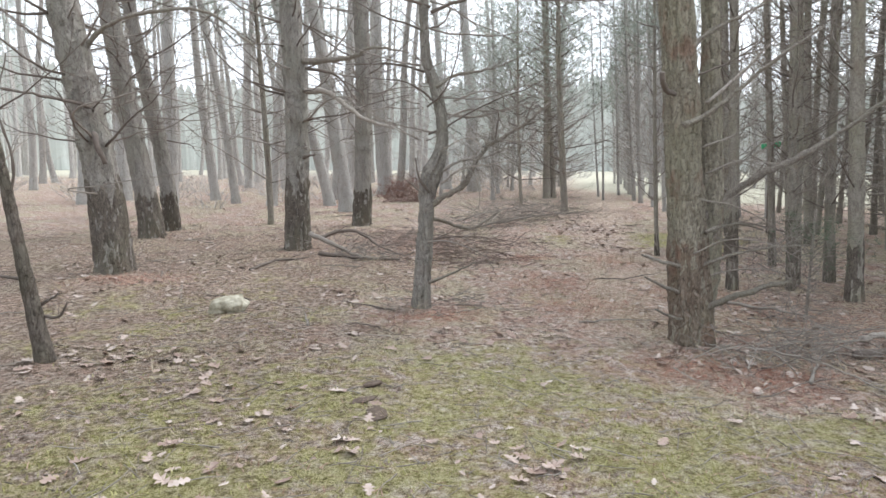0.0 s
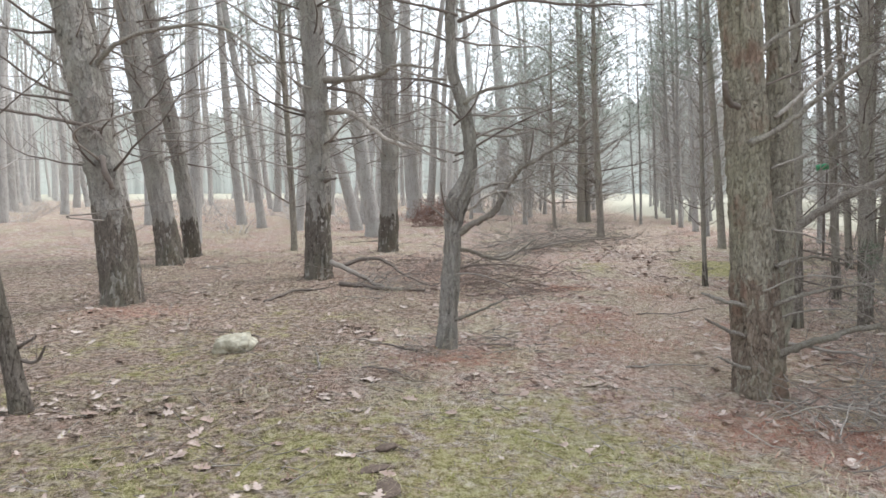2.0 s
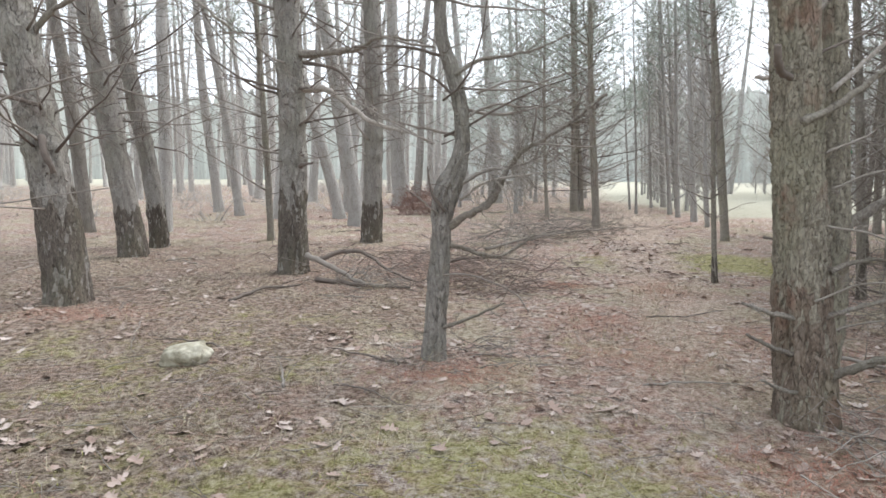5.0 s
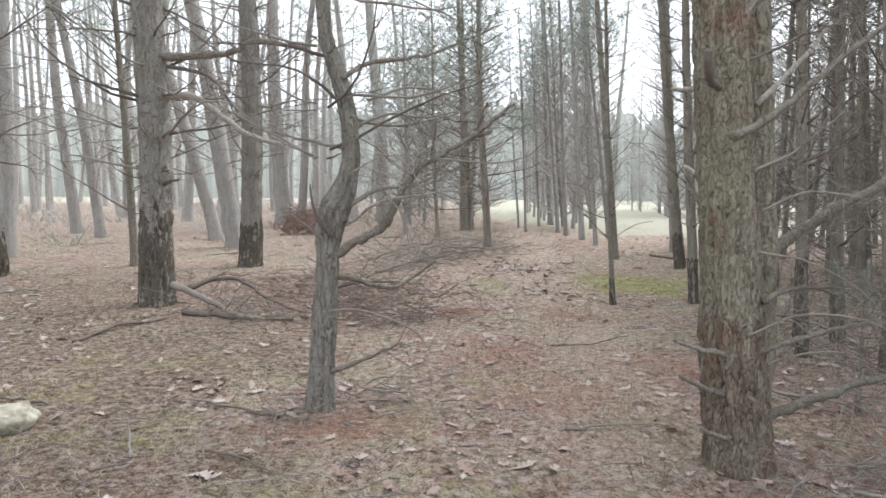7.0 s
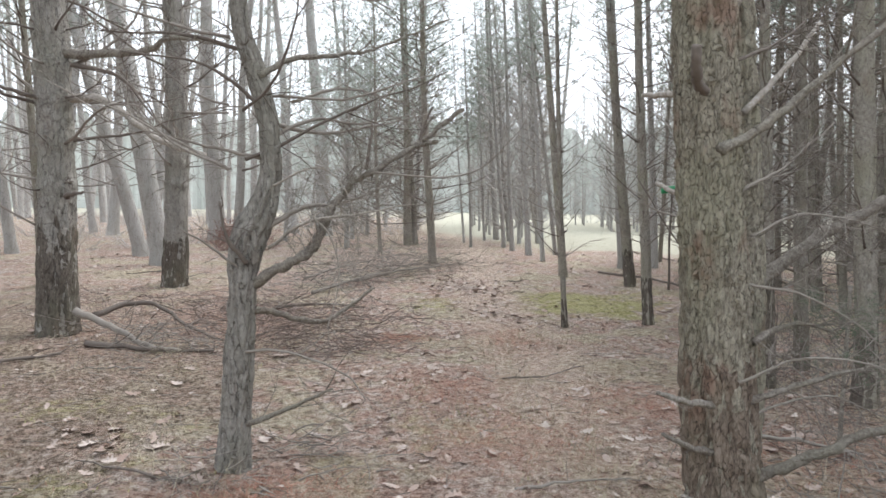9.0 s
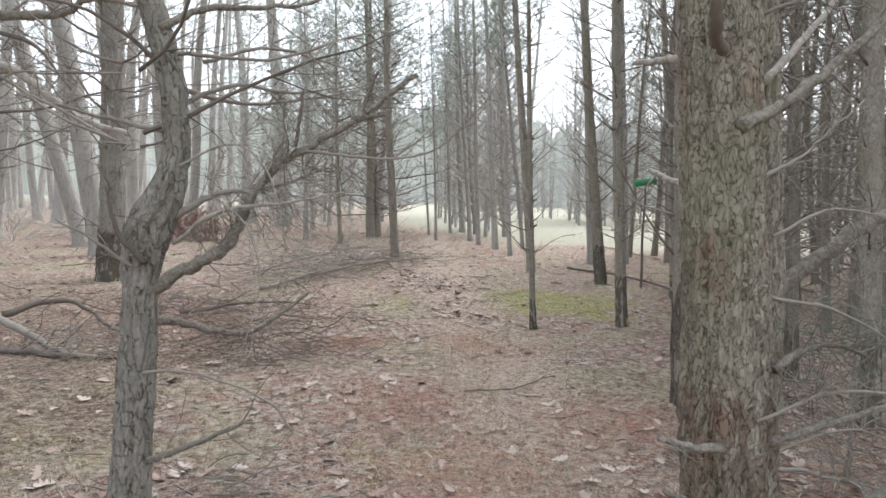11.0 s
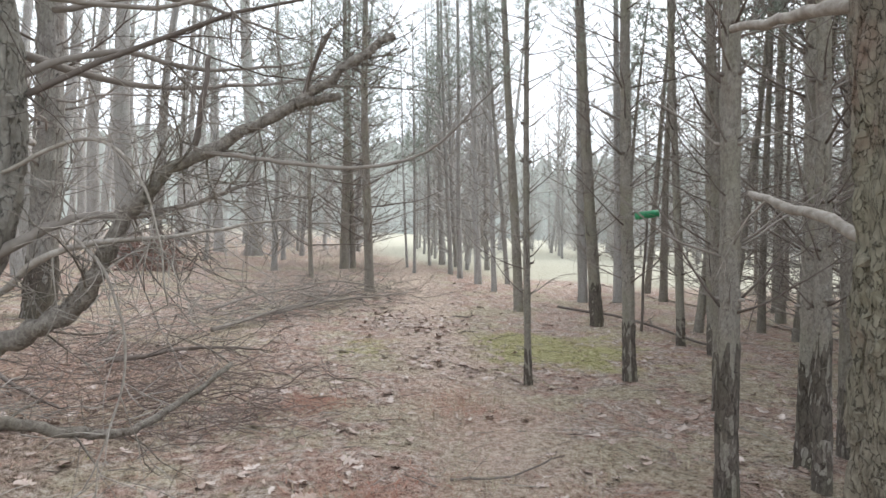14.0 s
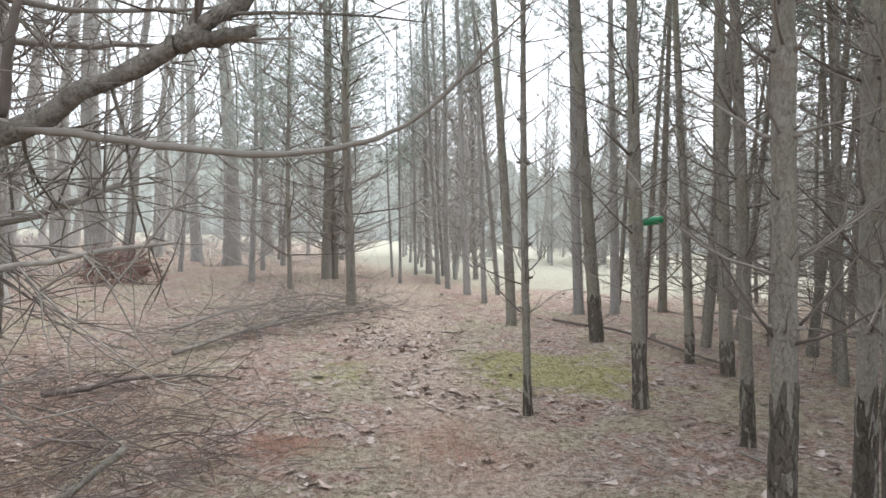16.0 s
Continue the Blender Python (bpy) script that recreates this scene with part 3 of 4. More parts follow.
# ---------------------------------------------------------------- the two pines beside the way
# the broad pine: a stout plated trunk with a second stem close behind it
R_LIMBS = [
    ([(1.88, 5.22, 1.76), (2.1, 5.22, 1.88), (2.42, 5.17, 2.16), (2.8, 5.06, 2.46)], 0.026, 0.009, BARK_LIMB, 9, 0.5),
    ([(2.1, 5.42, 1.0), (2.27, 5.5, 1.14), (2.54, 5.51, 1.35), (2.94, 5.52, 1.54), (3.21, 5.52, 1.71), (3.7, 5.53, 2.06)], 0.042, 0.014, BARK_LIMB, 14, 0.6),
    ([(1.88, 5.25, 2.3), (2.12, 5.33, 2.5), (2.6, 5.46, 2.74)], 0.024, 0.008, BARK_LIMB, 8, 0.5),
    ([(2.12, 5.42, 1.95), (2.41, 5.53, 2.18), (2.68, 5.65, 2.44)], 0.016, 0.010, PALE, 3, 0.3),
    ([(2.10, 5.25, 0.94), (2.36, 5.34, 1.0), (2.6, 5.36, 0.95)], 0.018, 0.006, BARK_LIMB, 12, 0.45),
    ([(2.08, 5.25, 0.68), (2.28, 5.16, 0.77), (2.49, 5.14, 0.83), (2.85, 5.14, 0.86)], 0.016, 0.005, BARK_LIMB, 14, 0.45),
    ([(2.12, 5.27, 0.32), (2.27, 5.17, 0.43), (2.52, 5.14, 0.52), (2.74, 5.14, 0.57)], 0.028, 0.016, BARK_LIMB, 8, 0.3),
    ([(1.92, 5.26, 0.67), (1.74, 5.16, 0.72), (1.57, 5.11, 0.78)], 0.018, 0.009, BARK_LIMB, 2, 0.15),
    ([(1.92, 5.26, 0.46), (1.75, 5.16, 0.53), (1.60, 5.11, 0.61)], 0.016, 0.008, BARK_LIMB, 2, 0.15),
    ([(1.94, 5.22, 0.25), (1.8, 5.13, 0.3), (1.68, 5.08, 0.36)], 0.013, 0.007, BARK_LIMB, 2, 0.12),
    ([(1.80, 5.22, 2.0), (1.69, 5.1, 2.04), (1.655, 5.05, 2.14)], 0.021, 0.018, TWIG_DARK, 0, 0),
    ([(1.86, 5.36, 2.0), (1.89, 5.64, 2.05), (1.91, 5.96, 2.10)], 0.021, 0.011, PALE, 1, 0.3),
    ([(1.94, 5.36, 1.48), (1.98, 5.66, 1.57), (2.01, 5.97, 1.65)], 0.020, 0.010, PALE, 1, 0.3),
    ([(2.0, 5.2, 0.78), (2.22, 5.1, 0.9), (2.5, 5.0, 0.88), (2.75, 4.95, 0.74)], 0.007, 0.002, TWIG, 22, 0.35),
    ([(2.05, 5.25, 1.2), (2.3, 5.2, 1.15), (2.6, 5.2, 1.0), (2.8, 5.2, 0.8)], 0.007, 0.002, TWIG, 22, 0.4),
    ([(2.1, 5.3, 1.4), (2.4, 5.35, 1.5), (2.8, 5.4, 1.45), (3.1, 5.4, 1.3)], 0.007, 0.002, TWIG, 22, 0.45),
    ([(2.1, 5.35, 0.55), (2.4, 5.4, 0.62), (2.75, 5.5, 0.6), (3.05, 5.55, 0.48)], 0.008, 0.002, TWIG, 22, 0.4),
    ([(2.08, 5.35, 1.6), (2.4, 5.5, 1.72), (2.75, 5.6, 1.95)], 0.009, 0.003, TWIG, 18, 0.45),
    ([(2.1, 5.4, 0.85), (2.45, 5.6, 0.8), (2.85, 5.75, 0.68), (3.2, 5.8, 0.5)], 0.008, 0.002, TWIG_DARK, 22, 0.45),
    ([(2.0, 5.35, 2.15), (2.35, 5.5, 2.3), (2.75, 5.7, 2.55)], 0.009, 0.003, TWIG_DARK, 18, 0.5),
]
broad = pine(2.08, 5.37, 0.158, (-0.094, -0.008), 9.5, 3, "stout grey pine with deeply plated bark and dead limbs", "pines beside the way", BARK_NEAR,
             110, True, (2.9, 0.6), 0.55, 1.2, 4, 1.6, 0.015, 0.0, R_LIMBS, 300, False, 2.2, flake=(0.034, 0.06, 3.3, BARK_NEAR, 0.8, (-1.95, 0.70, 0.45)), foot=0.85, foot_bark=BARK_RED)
stem = [Vector((0.07, 0.07, 0.2)), Vector((0.12, 0.12, 0.6)), Vector((0.15, 0.15, 0.95)), Vector((0.15, 0.18, 1.4)), Vector((0.12, 0.20, 2.0)), Vector((0.08, 0.22, 2.8)), Vector((-0.06, 0.3, 5.0)), Vector((-0.16, 0.3, 7.5))]
stem = smooth_path(stem, 34)
piece("second_stem", trunk_bag(stem, [0.118 * (1 - 0.72 * (i / len(stem)) ** 1.6) for i in range(len(stem))], 70, 0.08, 5, 0.0, None, 0.010), BARK_NEAR, broad)

# the forked pine whose long dead limb reaches over the way
P_LIMBS = [
    ([(-0.11, 6.40, 1.06), (0.05, 6.33, 1.17), (0.2, 6.28, 1.26), (0.28, 6.27, 1.39), (0.36, 6.25, 1.55), (0.5, 6.22, 1.665), (0.77, 6.15, 1.845), (0.99, 6.1, 2.01)], 0.032, 0.011, BARK_LIMB, 24, 0.36),
    ([(0.50, 6.2, 1.69), (0.75, 6.15, 1.665), (0.96, 6.1, 1.67), (1.1, 6.06, 1.72), (1.2, 6.0, 1.84)], 0.0065, 0.0025, TWIG, 6, 0.22),
    ([(0.74, 6.15, 1.815), (0.80, 6.14, 1.835), (0.86, 6.13, 1.845)], 0.016, 0.009, BARK_LIMB, 0, 0.1),
    ([(-0.02, 6.38, 1.38), (0.18, 6.38, 1.49), (0.40, 6.42, 1.52), (0.63, 6.47, 1.62)], 0.016, 0.005, TWIG, 30, 0.5),
    ([(-0.11, 6.38, 0.94), (-0.01, 6.46, 0.93), (0.16, 6.56, 0.86), (0.31, 6.65, 0.84), (0.45, 6.75, 0.9), (0.6, 6.86, 1.0)], 0.021, 0.008, BARK_LIMB, 10, 0.45),
    ([(-0.14, 6.40, 0.32), (0.1, 6.27, 0.43), (0.33, 6.17, 0.56)], 0.017, 0.007, BARK_LIMB, 8, 0.35),
    ([(-0.05, 6.36, 2.17), (0.13, 6.47, 2.29), (0.37, 6.58, 2.35), (0.58, 6.69, 2.42), (1.05, 6.78, 2.64)], 0.018, 0.005, BARK_LIMB, 16, 0.5),
    ([(-0.16, 6.38, 0.72), (0.1, 6.26, 0.74), (0.40, 6.2, 0.62), (0.50, 6.15, 0.5)], 0.008, 0.003, TWIG, 10, 0.3),
    ([(-0.11, 6.34, 1.2), (-0.21, 6.28, 1.35), (-0.23, 6.25, 1.52)], 0.014, 0.005, TWIG_DARK, 5, 0.25),
    ([(-0.02, 6.45, 1.75), (-0.33, 6.55, 1.82), (-0.68, 6.65, 1.9)], 0.012, 0.004, TWIG, 14, 0.4),
    ([(0.0, 6.36, 1.6), (0.25, 6.25, 1.70), (0.40, 6.15, 1.58), (0.46, 6.1, 1.3)], 0.006, 0.002, PALE, 14, 0.35),
    ([(0.22, 6.24, 1.45), (0.32, 6.17, 1.35), (0.36, 6.15, 1.1), (0.28, 6.12, 0.85)], 0.005, 0.002, PALE, 12, 0.3),
    ([(0.0, 6.36, 1.28), (0.2, 6.25, 1.42), (0.45, 6.2, 1.46), (0.75, 6.2, 1.52)], 0.011, 0.003, PALE, 16, 0.35),
    ([(-0.12, 6.38, 1.15), (-0.3, 6.3, 1.3), (-0.42, 6.25, 1.38)], 0.008, 0.003, TWIG, 8, 0.25),
    ([(-0.02, 6.42, 1.85), (0.25, 6.5, 1.98), (0.5, 6.6, 1.97), (0.8, 6.7, 2.05)], 0.012, 0.003, TWIG, 22, 0.4),
    ([(0.0, 6.4, 2.0), (-0.3, 6.3, 2.2), (-0.7, 6.3, 2.25)], 0.011, 0.003, TWIG_DARK, 18, 0.4),
    ([(-0.1, 6.4, 2.85), (0.35, 6.3, 2.98), (0.85, 6.2, 2.92), (1.45, 6.15, 2.9)], 0.018, 0.006, TWIG_DARK, 22, 0.5),
    ([(-0.1, 6.4, 2.9), (-0.5, 6.35, 3.0), (-1.0, 6.3, 3.06)], 0.015, 0.005, TWIG_DARK, 18, 0.45),
    ([(-0.02, 6.45, 1.95), (0.3, 6.7, 1.92), (0.6, 6.95, 2.0), (1.0, 7.15, 2.12)], 0.012, 0.004, TWIG, 18, 0.5),
    ([(-0.08, 6.45, 2.3), (-0.42, 6.55, 2.4), (-0.82, 6.65, 2.42)], 0.014, 0.004, TWIG_DARK, 14, 0.5),
    ([(0.12, 6.4, 2.05), (0.4, 6.5, 2.15), (0.75, 6.6, 2.1)], 0.010, 0.003, TWIG, 14, 0.4),
    ([(0.5, 6.22, 1.7), (0.52, 6.2, 1.82), (0.53, 6.2, 1.93)], 0.008, 0.006, TWIG_DARK, 0, 0.1),
    ([(0.76, 6.15, 1.83), (0.79, 6.15, 1.93), (0.83, 6.14, 2.02)], 0.007, 0.005, TWIG_DARK, 0, 0.1),
]


def forked_pine():
    x, y = -0.20, 6.42
    z0 = ground_z(x, y)
    root = pine(x, y, 0.07, (0.02, 0.0), 7.5, 11, "slim grey pine with a swollen fork and long dead limb", "pines beside the way", BARK_NEAR,
                12, True, (1.5, 0.3), 0.40, 1.25, 5, 1.5, 0.0, 0.0, P_LIMBS, 26, False, crook=0.22)
    old = next(c for c in root.children if c.name.startswith("trunk"))
    bpy.data.objects.remove(old)
    ctrl = [(0, 0, -0.1), (0.03, 0, 0.3), (0.05, 0, 0.64), (0.06, 0, 1.06), (0.09, 0, 1.24), (0.17, -0.02, 1.4), (0.21, -0.03, 1.59), (0.20, -0.03, 1.88), (0.12, -0.01, 2.16), (0.06, 0, 2.44), (0.05, 0, 3.2), (0.12, 0, 4.4), (0.15, 0, 6.0), (0.16, 0, 7.5)]
    axis = smooth_path(ctrl, 22)
    radii = []
    for p in axis:
        h = p.z
        rad = 0.083 - 0.010 * h - 0.012 * smoothstep(1.3, 1.7, h) + 0.026 * math.exp(-((h - 1.27) / 0.16) ** 2)
        radii.append(max(rad, 0.012))
    axis = [p + noise.noise_vector(p * 4.0) * 0.014 for p in axis]
    stem_bag = trunk_bag(axis, radii, 64, 0.16, 4, 0.4, None, 0.008)
    piece("trunk", stem_bag, BARK_BIG, root)
    bark_flakes(stem_bag, axis, 64, 4, root, 0.028, 0.05, 3.0, BARK_BIG, 0.7)
    return root


forked_pine()

# ---------------------------------------------------------------- big old pines on one side of the way
L_LIMBS = [
    ([(-2.1, 9.93, 2.92), (-1.62, 9.85, 2.93), (-1.31, 9.8, 2.97), (-1.02, 9.6, 3.06), (-0.5, 9.4, 2.96)], 0.05, 0.012, BARK_LIMB, 14, 0.7),
    ([(-2.1, 9.93, 2.5), (-1.78, 9.86, 2.49), (-1.57, 9.8, 2.39), (-1.15, 9.6, 2.09), (-0.72, 9.4, 1.95)], 0.045, 0.022, PALE, 5, 0.35),
    ([(-2.1, 9.95, 2.84), (-1.59, 9.9, 2.72), (-1.25, 9.8, 2.33)], 0.025, 0.008, TWIG_DARK, 8, 0.4),
    ([(-2.15, 9.9, 2.45), (-2.55, 9.8, 2.55), (-2.95, 9.7, 2.65)], 0.025, 0.006, TWIG_DARK, 10, 0.5),
    ([(-2.05, 9.82, 1.55), (-1.98, 9.75, 1.57), (-1.87, 9.72, 1.59)], 0.03, 0.012, TWIG_DARK, 0, 0.2),
]
A_LIMBS = [
    ([(-4.2, 7.98, 2.75), (-4.0, 7.95, 2.95), (-3.69, 7.9, 3.1), (-3.06, 7.79, 3.18), (-2.57, 7.65, 3.1), (-2.05, 7.5, 2.72)], 0.032, 0.010, BARK_LIMB, 18, 0.7),
    ([(-4.05, 7.85, 2.1), (-4.45, 7.5, 2.2), (-4.95, 7.2, 2.3)], 0.026, 0.008, TWIG_DARK, 12, 0.6),
    ([(-4.05, 7.82, 1.8), (-3.95, 7.7, 1.65), (-3.9, 7.75, 1.45)], 0.035, 0.025, TWIG_DARK, 0, 0.2),
    ([(-4.1, 7.9, 1.75), (-3.6, 6.6, 1.95), (-2.79, 5.99, 2.06), (-1.81, 6.0, 2.3)], 0.014, 0.004, TWIG, 14, 0.5),
    ([(-4.05, 7.85, 1.1), (-3.7, 6.6, 1.2), (-3.04, 6.0, 1.27), (-2.29, 6.0, 1.38)], 0.010, 0.003, TWIG, 8, 0.3),
]
OLD_PINES = [  # x, y, radius, lean x, lean y, height, limbs
    (-3.99, 8.01, 0.2, -0.131, -0.002, 15, A_LIMBS), (-5.06, 11.5, 0.185, -0.168, -0.004, 15, ()), (-5.21, 12.66, 0.144, -0.131, -0.003, 14, ()), (-7.63, 14.72, 0.139, -0.102, -0.002, 14, ()),
    (-2.21, 9.98, 0.175, -0.018, -0.0, 15, L_LIMBS), (-1.72, 13.53, 0.173, -0.009, -0.0, 14, ()), (-2.43, 16.41, 0.191, -0.18, -0.004, 14, ()), (-2.22, 22.91, 0.236, -0.039, 0.008, 15, ()),
    (-3.2, 18.16, 0.147, -0.242, -0.006, 14, ()), (-6.89, 19.9, 0.134, -0.079, -0.002, 14, ()), (-5.92, 18.75, 0.118, -0.143, -0.003, 14, ()), (0.87, 25.7, 0.248, -0.07, 0.021, 14, ()),
    (-0.16, 27.68, 0.178, -0.077, 0.023, 14, ()), (2.39, 35.54, 0.159, -0.081, 0.024, 14, ()),
]
for i, (x, y, rad, lx, ly, tall, limbs) in enumerate(OLD_PINES):
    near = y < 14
    # from 15 m on the bark colour is paled to stand for haze
    pine(x, y, rad, (lx, ly), tall, 100 + i, "tall old pine with dark rugged bark and bare lower limbs" if rad > 0.15 else "tall slender old pine with bare grey trunk", "old pines", BARK_BIG if y < 15 else BARK_HAZE,
         60 if near else 16, near, (1.6, 0.36 if near else 0.5), 0.5, 1.9, 5, 0.8, 0.012 if near else 0.0, 0.04, limbs, 170 if near else 24, near, 2.0 if near else 1.25,
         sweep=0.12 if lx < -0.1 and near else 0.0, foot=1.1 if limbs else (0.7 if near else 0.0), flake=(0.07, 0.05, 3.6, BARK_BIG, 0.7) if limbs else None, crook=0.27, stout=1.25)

# ---------------------------------------------------------------- young pines in rows on the other side
YOUNG_PINES = [  # x, y, radius, lean x, lean y, height
    (3.18, 10.13, 0.035, -0.051, 0.015, 6.5), (4.27, 10.19, 0.063, -0.056, 0.017, 9), (3.25, 7.5, 0.06, -0.045, 0.025, 9.5), (4.4, 9.04, 0.048, -0.077, 0.023, 9),
    (4.12, 7.85, 0.056, -0.04, 0.009, 9), (5.87, 11.65, 0.054, -0.078, 0.024, 9), (5.45, 13.02, 0.085, -0.096, 0.029, 10), (6.56, 15.56, 0.09, -0.067, 0.02, 10),
    (4.84, 14.43, 0.078, -0.087, 0.026, 10), (7.32, 15.66, 0.082, -0.052, 0.016, 10), (5.93, 11.1, 0.07, -0.063, 0.019, 10), (5.31, 16.85, 0.053, -0.074, 0.023, 9),
    (5.45, 18.22, 0.077, -0.073, 0.022, 10), (5.37, 19.29, 0.063, -0.052, 0.016, 10), (5.45, 20.3, 0.06, -0.077, 0.023, 9), (6.18, 23.6, 0.097, -0.058, 0.018, 11),
    (4.53, 20.27, 0.039, -0.045, 0.014, 6), (4.7, 21.79, 0.036, -0.071, 0.021, 6), (5.58, 22.82, 0.046, -0.058, 0.017, 9), (6.1, 18.17, 0.053, -0.117, 0.035, 9),
    (9.85, 14.5, 0.074, -0.025, 0.008, 9), (4.28, 6.92, 0.08, -0.05, 0.009, 9.5), (3.9, 7.49, 0.05, -0.05, 0.03, 9), (4.57, 7.95, 0.06, -0.05, 0.01, 9),
]
for i, (x, y, rad, lx, ly, tall) in enumerate(YOUNG_PINES):
    close = y < 13.5
    # farther rows take the bark with haze painted into its tone
    pine(x, y, rad, (lx, ly), tall, 300 + i, "slender young pine with rings of dead twigs", "young pines", BARK_THIN if y < 15 else BARK_HAZE,
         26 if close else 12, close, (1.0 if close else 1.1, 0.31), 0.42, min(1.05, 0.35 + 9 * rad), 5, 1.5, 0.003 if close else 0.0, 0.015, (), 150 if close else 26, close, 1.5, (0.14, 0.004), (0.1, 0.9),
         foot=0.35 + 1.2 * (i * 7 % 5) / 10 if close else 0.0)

MID_PINES = [  # on the near side of the way, farther on
    (2.8, 16.54, 0.084, -0.047, 0.014, 9), (1.96, 18.76, 0.051, -0.039, 0.012, 7), (2.97, 21.13, 0.114, -0.037, 0.011, 10), (3.19, 21.21, 0.075, -0.05, 0.015, 9),
    (-3.57, 13.57, 0.063, -0.031, -0.001, 9),
]
for i, (x, y, rad, lx, ly, tall) in enumerate(MID_PINES):
    pine(x, y, rad, (lx, ly), tall, 400 + i, "young pine with low green boughs beside the path", "young pines", BARK_THIN, 14, True, (0.8, 0.33), 0.34, 2.2, 5, 1.0, 0.0, 0.03, (), 60, False, 1.25, (0.15, 0.005), (0.0, 0.6))


def dead_sapling():
    x, y = -2.85, 4.68
    limbs = [
        ([(-2.9, 4.73, 0.42), (-2.75, 4.66, 0.5), (-2.66, 4.58, 0.56)], 0.014, 0.005, TWIG_DARK, 5, 0.2),
        ([(-2.9, 4.73, 0.36), (-2.72, 4.66, 0.36), (-2.62, 4.61, 0.48)], 0.014, 0.006, TWIG_DARK, 4, 0.2),
        ([(-2.95, 4.73, 0.62), (-3.15, 4.66, 0.66), (-3.35, 4.61, 0.72)], 0.016, 0.005, TWIG_DARK, 6, 0.3),
        ([(-3.05, 4.73, 1.2), (-2.97, 4.66, 1.5), (-3.02, 4.61, 1.85), (-2.9, 4.56, 2.2)], 0.012, 0.004, TWIG_DARK, 8, 0.4),
    ]
    return pine(x, y, 0.062, (-0.17, 0.0), 2.6, 77, "dark dead sapling with broken forked twigs", "", BARK_FOOT, 40, True, (1.3, 0.5), 1.2, 0.9, 3, 0.0, 0.006, 0.02, limbs, 90, False, 1.3)


dead_sapling()
NEEDLE_GREEN = needle_material("green_sapling_needles", [(0.07, 0.095, 0.06), (0.12, 0.15, 0.10), (0.19, 0.22, 0.16)], 0.3)
pine(3.42, 6.2, 0.014, (0.02, 0.0), 1.0, 78, "small green pine sapling among dead twigs", "", BARK_LIMB, 10, True, (0.2, 0.13), 0.22, 0.55, 5, 5.0, 0.0, 0.01, (), 24, False, 1.1, (0.06, 0.0014), leafage=NEEDLE_GREEN)

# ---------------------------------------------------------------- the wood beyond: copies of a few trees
# most of these far copies wear colours paled to imitate haze
far_old = [pine(-30 - 3 * i, 45 + 4 * i, 0.15, (-0.05, 0.0), 15, 500 + i, "haze-paled grey pine trunk in the misty wood", "far wood", BARK_HAZE, 8, False, (1.5, 0.7), 0.58, 1.7, 5, 0.18, 0.0, 0.08, (), 12, False, 1.25, (0.3, 0.016), leafage=NEEDLE_HAZE, wood=HAZE_TWIG, stout=1.1) for i in range(4)]
far_young = [pine(20 + 3 * i, 62 + 4 * i, 0.06, (-0.04, 0.01), 9, 520 + i, "slender pine in the thicket", "far wood", BARK_HAZE, 7, False, (0.7, 0.33), 0.40, 1.15, 5, 0.9, 0.0, 0.03, (), 12, False, 1.25, (0.18, 0.007)) for i in range(4)]
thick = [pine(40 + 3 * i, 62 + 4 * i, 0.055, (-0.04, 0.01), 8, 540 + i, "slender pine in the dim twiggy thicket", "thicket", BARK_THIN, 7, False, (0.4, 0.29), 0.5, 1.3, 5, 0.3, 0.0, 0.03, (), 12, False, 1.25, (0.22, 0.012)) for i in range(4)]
bushy = [pine(60 + 3 * i, 62 + 4 * i, 0.075, (-0.04, 0.01), 8, 560 + i, "bushy pine with haze-paled green boughs low down", "far wood", BARK_HAZE, 7, False, (0.5, 0.34), 0.3, 2.1, 5, 0.6, 0.0, 0.03, (), 12, False, 1.25, (0.2, 0.009), (0.0, 0.6), leafage=NEEDLE_HAZE, wood=HAZE_TWIG, stout=1.8) for i in range(3)]
bare = [pine(80 + 3 * i, 62 + 4 * i, 0.06, (-0.03, 0.01), 8.5, 580 + i, "slim haze-paled tree with bare upswept twigs beyond the meadow", "far wood", BARK_HAZE, 7, False, (0.5, 0.24), 0.85, 1.5, 5, 0.8, 0.0, 0.05, (), 12, False, 1.25, (0.2, 0.009), (0.3, 1.2), leafage=NEEDLE_HAZE, wood=HAZE_TWIG, stout=2.6) for i in range(3)]
# unseen pines, added to close the place and to shade the floor
shade = [pine(-40 - 3 * i, 62 + 4 * i, 0.15, (-0.03, 0.0), 14, 600 + i, "tall grey pine added out of view to close and shade the place", "far wood", BARK_HAZE, 8, False, (6.5, 0.9), 0.5, 1.9, 5, 0.4, 0.0, 0.08, (), 12, False, 1.25, (0.3, 0.018)) for i in range(2)]
taken = [(t[0], t[1]) for t in OLD_PINES + YOUNG_PINES + MID_PINES] + [(2.07, 5.2), (-0.2, 6.4)]


def scatter(protos, count, spot, gap, low, high, seed):
    r = random.Random(seed)
    placed = 0
    for _ in range(count * 30):
        x, y = spot(r)
        if placed >= count:
            break
        if any((x - a) ** 2 + (y - b) ** 2 < gap * gap for a, b in taken):
            continue
        taken.append((x, y))
        s = r.uniform(low, high)
        wide = s * r.uniform(0.8, 1.25)
        m = pose(x, y, ground_z(x, y) - 0.03, r.uniform(-2, 2), r.uniform(-4, 1), r.uniform(0, 360)) @ Matrix.Diagonal((wide, wide, s, 1))
        copy_thing(protos[placed % len(protos)], m)
        placed += 1


def left_wood(r):
    y = r.uniform(14, 60)
    return -1.5 - r.uniform(0, 1) * (y * 0.75) - (3.0 if y < 20 else 0), y


